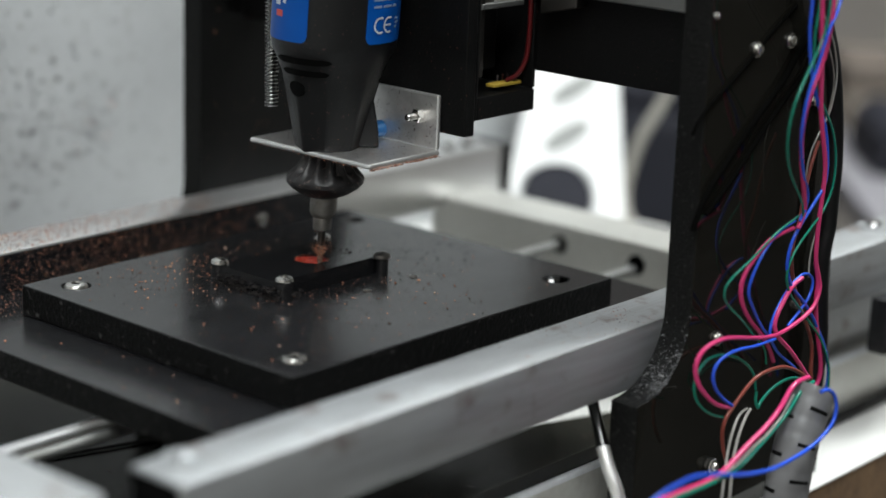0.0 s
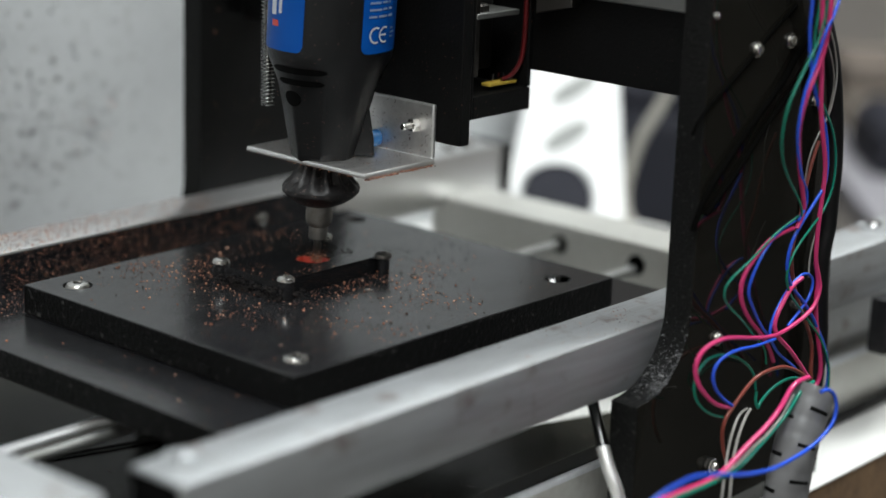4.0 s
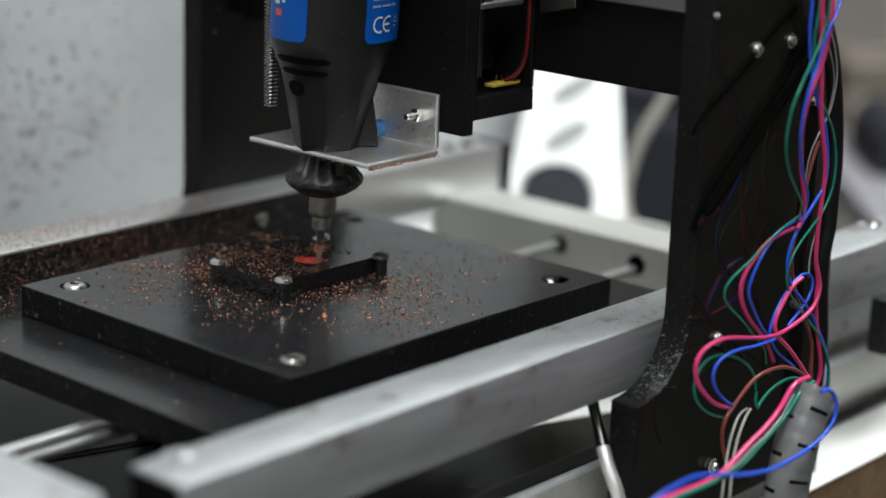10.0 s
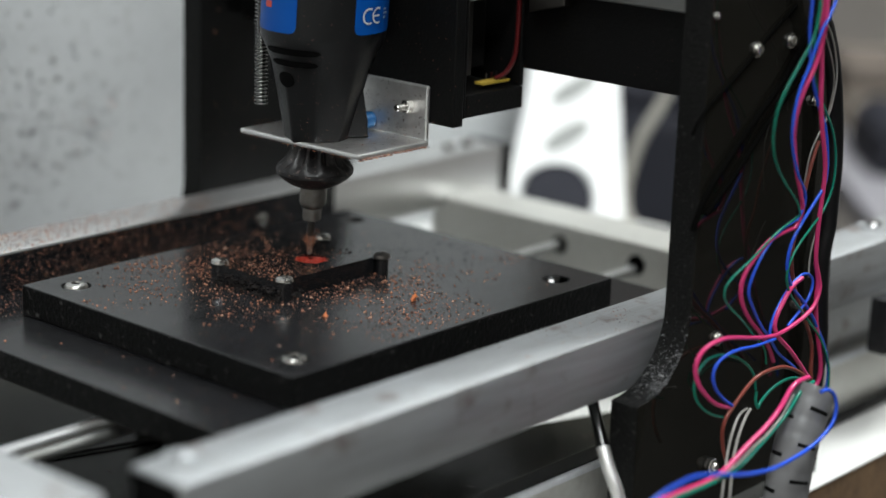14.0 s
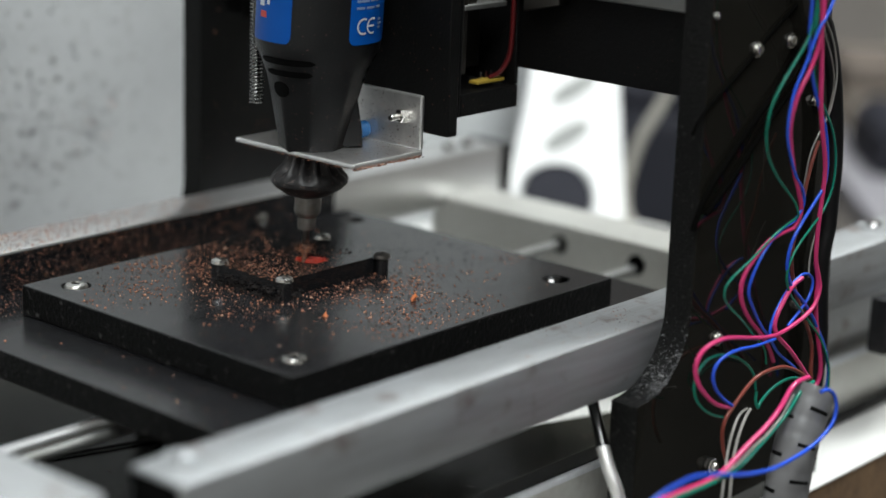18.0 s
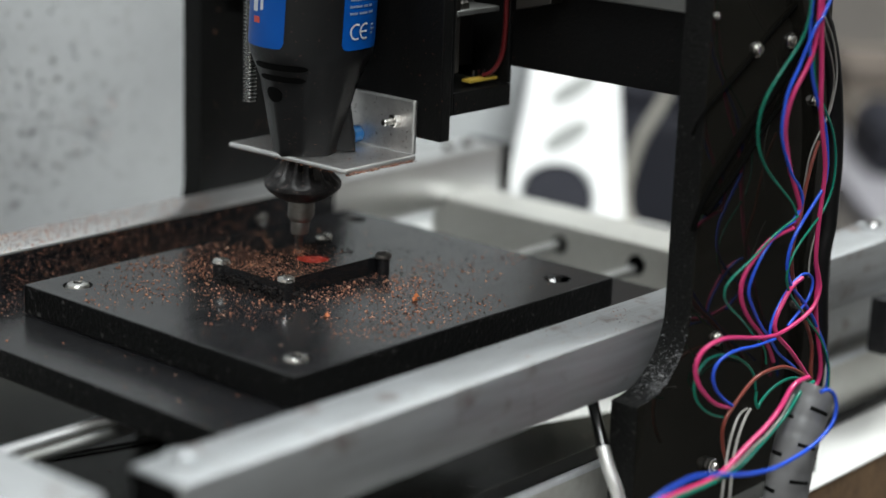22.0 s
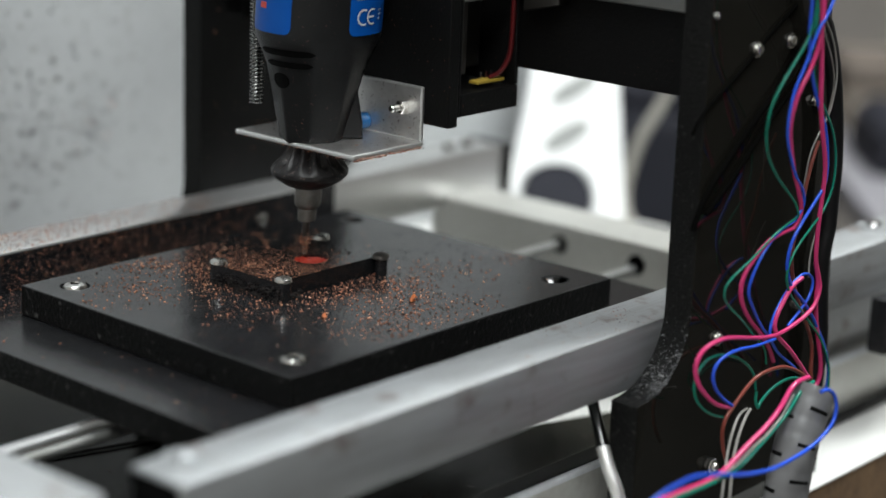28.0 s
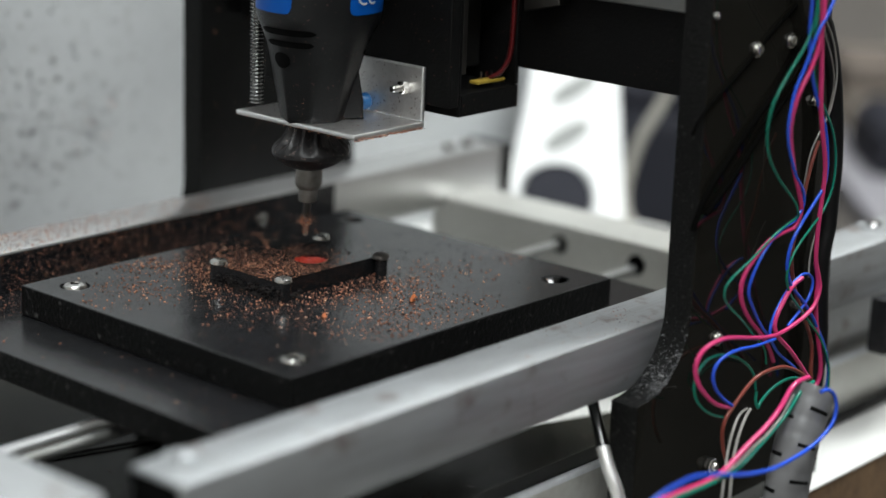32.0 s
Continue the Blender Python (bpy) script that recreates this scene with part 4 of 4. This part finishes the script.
def facing(origin, u, v, w=0.0):
    """A point u to the side, v up and w further away from an origin."""
    return Vector(origin) + SIDE * u + Vector((0, 0, v)) + AWAY * w


def slab(origin, outline, w0, w1, bevel=0.0, back=0.0):
    """An upright outline with depth; back: how far it leans away by its height."""
    b = prism(outline, "y", w0, w1, bevel)
    for vert in b.verts:
        vert.co = facing(origin, vert.co.x, vert.co.z, vert.co.y + back * vert.co.z)
    return b


def oval(u, v, ru, rv, turn, n=20):
    c, s_ = math.cos(radians(turn)), math.sin(radians(turn))
    return [(u + ru * math.cos(a) * c - rv * math.sin(a) * s_, v + ru * math.cos(a) * s_ + rv * math.sin(a) * c) for a in (2 * math.pi * k / n for k in range(n))]


HB = Vector((0.488, 0.2517, TOP))
housing = tagged(empty("plastic_housing", HB), "white plastic housing with oval recesses and a dark round opening", "housing")
arch = [(-0.040, 0.0), (-0.0280, 0.0)]
for k in range(13):
    a = math.pi - math.pi * k / 12
    arch.append((-0.0042 + 0.0235 * math.cos(a), 0.0300 + 0.0155 * math.sin(a)))
arch += [(0.0195, 0.0), (0.032, 0.0), (0.0285, 0.060), (0.026, 0.110), (-0.021, 0.110), (-0.0245, 0.085), (-0.0335, 0.040)]
part("front_shell", on(housing, slab(HB, arch, 0.0, 0.004, 0.001, back=0.45)), WHITE_PLASTIC, housing)
part("body_shell", on(housing, slab(HB, [(-0.037, 0.0), (0.040, 0.0), (0.037, 0.060), (0.033, 0.112), (-0.019, 0.112), (-0.031, 0.040)], 0.0045, 0.050, 0.003, back=0.45)), WHITE_PLASTIC, housing)
part("round_opening", on(housing, slab(HB, oval(-0.0042, 0.0245, 0.0232, 0.0208, 0), -0.0002, 0.0043, 0.0, 0.45)), NAVY, housing, "dark round opening")
# Flat grey ovals; the shade of the recesses is put into their colour.
part("oval_recess", on(housing, slab(HB, oval(0.0010, 0.0620, 0.0165, 0.0062, 30), -0.0008, 0.002, 0.0, 0.45)), RECESS, housing, "grey oval painted for a shaded recess")
part("oval_recess", on(housing, slab(HB, oval(0.0050, 0.0905, 0.0170, 0.0058, 30), -0.0008, 0.002, 0.0, 0.45)), RECESS, housing, "grey oval painted for a shaded recess")

hose = glide([facing(HB, 0.075, 0.125, 0.06), facing(HB, 0.067, 0.088, 0.055), facing(HB, 0.050, 0.055, 0.05), facing(HB, 0.042, 0.020, 0.05), facing(HB, 0.045, 0.0040, 0.03)], 6)
thing("beige_hose", tube(hose, 0.0038, 12), TAN, "beige flexible hose standing behind the machine", "hose", smooth=True, sharp=80)
CB = Vector((1.02, 0.55, FLOOR_Z))
case = tagged(empty("trolley_case", CB), "dark navy fabric trolley case standing on the floor", "trolley case")
part("shell", on(case, slab(CB, [(-0.11, 0.0), (0.075, 0.0), (0.070, 0.74), (-0.10, 0.745)], 0.0, 0.22, 0.015)), NAVY, case)
part("lid", on(case, slab(CB, [(-0.105, 0.747), (0.070, 0.742), (0.066, 0.760), (-0.098, 0.766)], 0.004, 0.215, 0.006)), NAVY, case)
SB = Vector((1.05, 0.18, FLOOR_Z))
side = tagged(empty("side_table", SB), "small side table with a grey lavender top", "side table")
part("tabletop", on(side, slab(SB, [(-0.16, 0.700), (0.42, 0.700), (0.42, 0.722), (-0.16, 0.722)], -0.16, 0.36, 0.003)), GREYTOP, side)
for u, w in ((-0.14, -0.13), (0.38, -0.13), (-0.14, 0.31), (0.38, 0.31)):
    part("leg", on(side, slab(SB, [(u, 0.0), (u + 0.03, 0.0), (u + 0.03, 0.699), (u, 0.699)], w, w + 0.03, 0.003)), TAN, side)
DB = SB + Vector((0, 0, 0.7225))
bag = tagged(empty("tool_bag", DB), "low dark navy fabric tool bag on the side table", "bag")
part("shell", on(bag, slab(DB, [(-0.13, 0.0), (0.34, 0.0), (0.33, 0.030), (-0.125, 0.036)], 0.05, 0.20, 0.012)), NAVY, bag)
part("flap", on(bag, slab(DB, [(-0.12, 0.0375), (0.32, 0.0315), (0.31, 0.038), (-0.11, 0.045)], 0.055, 0.195, 0.002)), NAVY, bag)

# Plain block with a darker band on top, added to fill the background.
EB = DB + AWAY * 0.25
carton = tagged(empty("background_block", EB), "pale brown block with a darker band, added behind the tool bag", "carton")
part("box", on(carton, slab(EB, [(-0.118, 0.0), (0.30, 0.0), (0.30, 0.041), (-0.118, 0.041)], 0.0, 0.10, 0.003)), PALE_BROWN, carton)
part("lid", on(carton, slab(EB, [(-0.122, 0.042), (0.304, 0.042), (0.304, 0.066), (-0.122, 0.066)], -0.004, 0.104, 0.003)), BAND_BROWN, carton, "darker brown band along the top")

# ---- swarf ----
rng = random.Random(11)


def chip_mesh(places, name, mat, label):
    """Many small torn chips, each a crooked wedge."""
    verts, faces = [], []
    for x, y, z, size in places:
        k = len(verts)
        turn = rng.uniform(0, 6.28)
        c, s_ = math.cos(turn), math.sin(turn)
        lx, ly, lz = size * rng.uniform(0.6, 1.4), size * rng.uniform(0.5, 1.0), size * rng.uniform(0.22, 0.55)
        for px_, py_, pz_ in ((-1, -0.7, 0), (1, -0.5, 0), (0.2, 1, 0), (-0.6 + rng.random() * 0.6, 0.1, 1), (0.7, 0.3, 0.7)):
            ux, uy = px_ * lx / 2, py_ * ly / 2
            verts.append((x + ux * c - uy * s_, y + ux * s_ + uy * c, z + pz_ * lz))
        faces += [tuple(k + i for i in f) for f in ((0, 2, 1), (0, 1, 3), (1, 4, 3), (1, 2, 4), (2, 3, 4), (2, 0, 3))]
    me = bpy.data.meshes.new(name)
    me.from_pydata(verts, [], faces)
    me.materials.append(mat)
    return tagged(new(name, me), label, "swarf", kind="stuff")


def chip_size():
    return 0.00034 + 0.00085 * rng.random() ** 2.6


def on_block(x, y):
    return BX0 < x < 0.1205 and 0.0725 < y < 0.1075


def in_pocket(x, y):
    return math.hypot(x - PX, y - PY) < PR * 1.04


def bed_place(zone):
    """Where a thrown chip comes to rest: behind the workpiece, before it, or on it."""
    while True:
        if zone == "block":
            x, y = 0.0630 + 0.052 * rng.betavariate(1.1, 1.7), rng.uniform(0.0730, 0.1070)
        elif zone == "back":
            x, y = rng.gauss(0.072, 0.028), rng.gauss(0.122, 0.018)
        else:
            x, y = rng.gauss(0.092, 0.033), 0.074 - abs(rng.gauss(0, 0.034))
        if not (0.003 < x < 0.189 and 0.003 < y < 0.155) or in_pocket(x, y) or on_block(x, y) != (zone == "block"):
            continue
        return x, y, WZ if zone == "block" else 0.0001


early = [(*bed_place(zone), chip_size()) for zone, count in (("back", 620), ("front", 300)) for _ in range(count)]
early += [(rng.uniform(0.004, 0.188), rng.uniform(0.004, 0.154), 0.0001, chip_size()) for _ in range(160)]
early = [p for p in early if not on_block(p[0], p[1])]
early_chips = chip_mesh(early, "bed_swarf", CHIP, "orange cutting chips scattered on the black bed")
dark = [(x, y, 0.0001 if not on_block(x, y) else WZ, chip_size() * 0.9) for x, y in ((rng.uniform(0.10, 0.185), rng.uniform(0.05, 0.15)) for _ in range(420))]
dark += [(BX0 - 0.0003 - 0.0030 * rng.random() ** 2, rng.uniform(0.0690, 0.1090), 0.0001 + 0.0046 * rng.random() ** 2.2, 0.0007 + 0.0017 * rng.random() ** 1.5) for _ in range(240)]
dark += [(rng.uniform(0.064, 0.074), rng.gauss(0.0705, 0.0014), 0.0001 + 0.0030 * rng.random() ** 1.5, 0.0007 + 0.0014 * rng.random() ** 1.5) for _ in range(70)]
dark += [(rng.uniform(0.106, 0.1195), rng.uniform(0.084, 0.1065), WZ, 0.0005 + 0.0009 * rng.random() ** 2) for _ in range(110)]
dark_chips = chip_mesh(dark, "dark_swarf", CHIP_DARK, "black plastic dust scattered on the bed")
lowp = [(rng.uniform(-0.029, -0.002), rng.uniform(0.0, 0.165), -0.0126, chip_size()) for _ in range(40)]
lowp += [(rng.gauss(0.05, 0.06), rng.uniform(0.1590, 0.1860), -0.0126, chip_size()) for _ in range(800)]
lowp = [p for p in lowp if p[0] > -0.030]
low_chips = chip_mesh(lowp, "lower_plate_swarf", CHIP, "orange cutting chips on the lower bed plate")
railp = [(rng.gauss(0.030, 0.075), 0.1905 + 0.025 * rng.random(), RZ, 0.9 * chip_size()) for _ in range(2700)]
railp = [p for p in railp if -0.29 < p[0] < 0.147]
chip_mesh(railp, "rail_swarf", CHIP, "orange cutting chips along the aluminium back rail")
facep = [(rng.gauss(0.075, 0.05), 0.1885, rng.uniform(-0.014, 0.003), chip_size() * 0.7) for _ in range(3000)]
chip_mesh(facep, "rail_side_swarf", CHIP, "orange dust clinging to the inner side of the back rail")
frontp = [(0.149 - abs(rng.gauss(0, 0.035)), rng.uniform(-0.0555, -0.033), RZ, chip_size() * 0.7) for _ in range(170)]
chip_mesh(frontp, "front_rail_swarf", CHIP, "a few orange chips on the aluminium front rail")
boardp = [(rng.uniform(0.27, 0.40), rng.uniform(-0.077, -0.060), TOP, chip_size()) for _ in range(25)]
chip_mesh(boardp, "board_swarf", CHIP, "a few orange chips on the white laminate")



def stuck(places, y, name, mat, label):
    """Chips thrown against an upright face that looks towards -y; places are (x, z, size)."""
    ob = chip_mesh([(x, z, 0.0, size) for x, z, size in places], name, mat, label)
    for v in ob.data.vertices:
        v.co = (v.co.x, y - v.co.z, v.co.y)
    return ob


specks = [(0.100 + 0.120 * rng.betavariate(1.2, 2.0), rng.gauss(0.022, 0.028), 0.0009 + 0.0021 * rng.random() ** 2) for _ in range(330)]
specks = [p for p in specks if p[1] > -0.05]
stuck(specks, 0.335, "panel_specks", SPECK, "dark cutting crumbs stuck to the white panel")
stuck([(rng.gauss(0.188, 0.016), rng.gauss(0.016, 0.010), 0.0012 + 0.0010 * rng.random()) for _ in range(9)], 0.335, "panel_swarf", CHIP, "a few orange chips stuck to the white panel")
stuck([(rng.uniform(0.153, 0.230), 0.015 + abs(rng.gauss(0, 0.040)), chip_size() * 1.2) for _ in range(70)], 0.216, "plate_swarf", CHIP, "brown chips clinging to the matt black gantry plate")

# pale crumbs lodged on the rounded sawn foot of the gantry plate
crumbs = []
for _ in range(620):
    a = radians(max(-88, rng.gauss(-60, 9) if rng.random() < 0.7 else rng.gauss(-40, 12)))
    crumbs.append((FX - 0.031 + 0.031 * math.cos(a), -0.0688 + 0.0115 * rng.random() ** 2.2, 0.0090 + 0.031 * math.sin(a) - 0.0001, 0.0004 + 0.0015 * rng.random() ** 2.2))
chip_mesh(crumbs, "plastic_crumbs", CRUMB, "pale grey plastic crumbs on the sawn gantry edge")

# ragged orange burr round the pocket
burr = []
for _ in range(150):
    a, r = rng.uniform(0, 6.283), PR * rng.gauss(0.99, 0.035)
    burr.append((PX + r * math.cos(a), PY + r * math.sin(a), WZ - 0.0004, 0.0004 + 0.0007 * rng.random() ** 2))
burr_ob = chip_mesh(burr, "pocket_burr", CHIP, "ragged orange burr round the milled pocket")
for v in burr_ob.data.vertices:
    v.co -= work.location
burr_ob.parent = work
del burr_ob["category"]

# dust wound round the cutter and clinging under the angle
def cling(name, places, label):
    ob = chip_mesh(places, name, CHIP, label)
    for v in ob.data.vertices:
        v.co -= spindle.location
    ob.parent = spindle
    del ob["category"]


wound = []
for _ in range(300):
    h = rng.gauss(0.0125, 0.0022)
    r = 0.0010 + 0.0020 * rng.random() * math.exp(-((h - 0.0125) / 0.0020) ** 2)
    a = rng.uniform(0, 6.28)
    lift = LEAN * (h - 0.0065)
    wound.append((TX + r * math.cos(a) + SIDE.x * lift, TY + r * math.sin(a) + SIDE.y * lift, max(h, 0.0068), 0.0005 + 0.0006 * rng.random()))
for _ in range(900):
    # fine dust whirled round the bit
    h = rng.gauss(0.0125, 0.0014)
    r = 0.0048 * rng.random()
    a = rng.uniform(0, 6.28)
    lift = LEAN * (h - 0.0065)
    wound.append((TX + r * math.cos(a) + SIDE.x * lift, TY + r * math.sin(a) + SIDE.y * lift, max(h, 0.0070), 0.00014 + 0.00018 * rng.random()))
for _ in range(320):
    # and caked on its flutes
    h = rng.uniform(0.0068, 0.0130)
    a = rng.uniform(0, 6.28)
    lift = LEAN * (h - 0.0065)
    wound.append((TX + 0.0011 * math.cos(a) + SIDE.x * lift, TY + 0.0011 * math.sin(a) + SIDE.y * lift, h, 0.0004 + 0.0003 * rng.random()))
cling("wound_swarf", wound, "orange dust wound round the cutter")
edge = [(rng.uniform(0.089, 0.1305), rng.gauss(0.0474, 0.0006), 0.0538 + 0.0008 * rng.random(), chip_size() * 1.2) for _ in range(420)]
edge += [(rng.gauss(0.0886, 0.0004), rng.uniform(0.0505, 0.116), 0.0542 + 0.0004 * rng.random(), chip_size() * 0.8) for _ in range(90)]
edge += [(rng.uniform(0.0895, 0.1285), rng.uniform(0.0510, 0.1155), 0.0567, chip_size() * 0.6) for _ in range(160)]
for _ in range(90):
    h = 0.0572 + 0.022 * rng.random() ** 2
    a = radians(rng.uniform(190, 330))
    r, lift = body_r(h) * 0.985, LEAN * (h - 0.0065)
    edge.append((TX + r * math.cos(a) + SIDE.x * lift, TY + r * math.sin(a) + SIDE.y * lift, h, chip_size() * 0.55))
edge += [(0.1288, 0.0490 + 0.040 * rng.random(), 0.0572 + 0.018 * rng.random() ** 1.6, chip_size() * 0.6) for _ in range(130)]
cling("clinging_swarf", edge, "brown orange dust along the aluminium angle")

# chips thrown out of the cut, a pinch at a time
batches = []
# zone, how many pinches, chips in each, and by when which share of them lies there
FALLS = (("back", 50, 52, ((0.4, 0.0), (3.0, 0.15), (8.0, 0.55), (14.0, 0.68), (25.0, 0.92), (31.5, 1.0))),
         ("front", 58, 46, ((0.4, 0.0), (3.0, 0.14), (6.0, 0.46), (11.0, 0.64), (18.0, 0.72), (25.0, 0.95), (31.5, 1.0))),
         ("block", 58, 68, ((0.8, 0.0), (6.0, 0.10), (11.0, 0.36), (18.0, 0.50), (25.0, 0.76), (31.5, 1.0))))
for zone, count, each, shares in FALLS:
    for k in range(count):
        share = (k + 0.5) / count
        when = next(t0 + (t1 - t0) * (share - s0) / (s1 - s0) for (t0, s0), (t1, s1) in zip(shares, shares[1:]) if s0 <= share <= s1)
        cx, cy, cz = bed_place(zone)
        places = []
        while len(places) < each:
            dx, dy = rng.gauss(0, 0.009), rng.gauss(0, 0.009)
            x, y = cx + dx, cy + dy
            if math.hypot(dx, dy) > 0.014 or not (0.003 < x < 0.189 and 0.003 < y < 0.155) or in_pocket(x, y) or on_block(x, y) != (zone == "block") or (zone == "block" and x > 0.090 + 0.030 * rng.random()):
                if rng.random() < 0.98:
                    continue
                dx, dy = 0.0, 0.0
            places.append((dx, dy, 0.0, chip_size() * (0.62 if zone == "block" else 1.02)))
        ob = chip_mesh(places, "flying_swarf", CHIP, "a pinch of orange chips thrown from the cut")
        batches.append((ob, (cx, cy, cz), round(when, 2)))
big = chip_mesh([(0, 0, 0, 0.0044), (0.0006, -0.0004, 0.0016, 0.0034), (0.001, 0.0006, 0.0008, 0.0024)], "swarf_lump", LUMP, "a larger orange lump of cuttings on the bed")
big2 = chip_mesh([(0, 0, 0, 0.0034), (0.0004, 0.0008, 0.0004, 0.0028)], "swarf_lump", LUMP, "a small orange lump of cuttings on the bed")


# ---- what moves ----
# seconds, millimetres along the beam, millimetres of height
SLIDE = [(0.0, 0.0, 0.0), (0.5, 0.3, -0.9), (1.0, 0.5, -1.9), (1.5, 0.5, -2.7), (2.0, 0.5, -3.5), (2.5, 0.5, -4.2), (3.0, 0.9, -4.3), (3.5, 1.5, -4.3), (4.5, 3.5, -4.3), (5.0, 4.4, -4.3), (5.5, 4.5, -4.3), (6.0, 4.0, -4.3), (6.5, 3.0, -4.3),
         (7.0, 2.0, -4.3), (7.5, 1.1, -4.2), (8.0, 0.5, -3.9), (8.5, 0.5, -3.0), (9.0, 0.5, -2.0), (9.5, 0.5, -0.9), (10.0, 0.5, 0.2), (10.5, 0.5, 1.3), (11.0, 0.4, 2.4), (11.5, 0.7, 3.0), (12.0, 1.6, 3.0),
         (12.5, 2.6, 3.0), (13.0, 3.8, 2.9), (13.5, 5.1, 2.9), (14.0, 6.2, 2.9), (14.5, 7.3, 2.8), (15.0, 8.4, 2.8), (15.5, 9.1, 2.7), (16.5, 9.2, 1.0), (17.0, 9.2, 0.0), (18.0, 9.2, -1.6), (19.0, 9.2, -3.4), (19.5, 9.2, -4.1), (20.0, 9.5, -4.3),
         (20.5, 10.2, -4.3), (21.0, 11.2, -4.3), (21.5, 12.2, -4.3), (22.0, 13.1, -4.3), (22.5, 13.3, -4.4), (23.0, 13.1, -4.4), (23.5, 12.2, -4.3), (24.0, 11.1, -4.3), (24.5, 10.2, -4.3), (25.0, 9.6, -4.2),
         (25.5, 9.5, -3.2), (27.5, 9.2, 1.0), (28.0, 9.2, 2.1), (28.5, 9.3, 3.2), (29.0, 9.3, 4.3), (30.0, 9.3, 6.4), (31.0, 9.0, 8.4), (32.0, 8.9, 10.5)]
# seconds, millimetres of the bed along the rails
TABLE = [(0.0, 0.6), (2.5, 0.6), (3.0, 1.4), (3.5, 1.4), (5.0, 1.4), (5.5, 0.5), (6.0, 0.0), (13.5, 0.0), (14.0, 0.6), (19.5, 0.6), (20.0, 1.5), (22.0, 1.5), (22.5, 0.6), (23.0, 0.0), (32.0, 0.0)]


def table_at(t):
    for (t0, v0), (t1, v1) in zip(TABLE, TABLE[1:]):
        if t0 <= t <= t1:
            return v0 + (v1 - v0) * (t - t0) / (t1 - t0)
    return 0.0


def at(ob, dx=0.0, dy=0.0, dz=0.0):
    p = HOME[ob.name]
    return pose(p[0] + dx, p[1] + dy, p[2] + dz)


def motions():
    for ob in (bed, work, early_chips, dark_chips, low_chips):
        walk(ob, [(t, at(ob, v * MM)) for t, v in TABLE])
    walk(carriage, [(t, at(carriage, 0, y * MM)) for t, y, z in SLIDE])
    walk(spindle, [(t, at(spindle, 0, y * MM, z * MM)) for t, y, z in SLIDE])
    for ob in swaying:
        walk(ob, [(t, Matrix.Translation(PIVOT) @ pose(0, 0, 0, 0, 0, -(y - 8.9) * 1.15)) for t, y, z in SLIDE])
    thrown = list(batches)
    thrown += [(big, (0.102, 0.034, 0.0002), 10.3), (big2, (0.0603, 0.0429, 0.0002), 5.2)]
    for ob, rest, when in thrown:
        start = (0.090, 0.0885, 0.0015)
        when = round(when, 2)
        mid = [(a + b) / 2 for a, b in zip(start, rest)]
        rows = [(0.0, pose(start[0] + table_at(0) * MM, start[1], start[2]))]
        rows += [(t, pose(start[0] + v * MM, start[1], start[2])) for t, v in TABLE if 0 < t < when - 0.05]
        rows += [(when, pose(start[0] + table_at(when) * MM, start[1], start[2]))]
        rows += [(when + 0.07, pose(mid[0], mid[1], mid[2] + 0.014, 10, 6, 12))]
        rows += [(when + 0.17, pose(rest[0] + table_at(when + 0.17) * MM, rest[1], rest[2]))]
        rows += [(t, pose(rest[0] + v * MM, rest[1], rest[2])) for t, v in TABLE if t > when + 0.3]
        walk(ob, rows)


HOME = {ob.name: tuple(ob.location) for ob in (bed, work, early_chips, dark_chips, low_chips, carriage, spindle)}
motions()
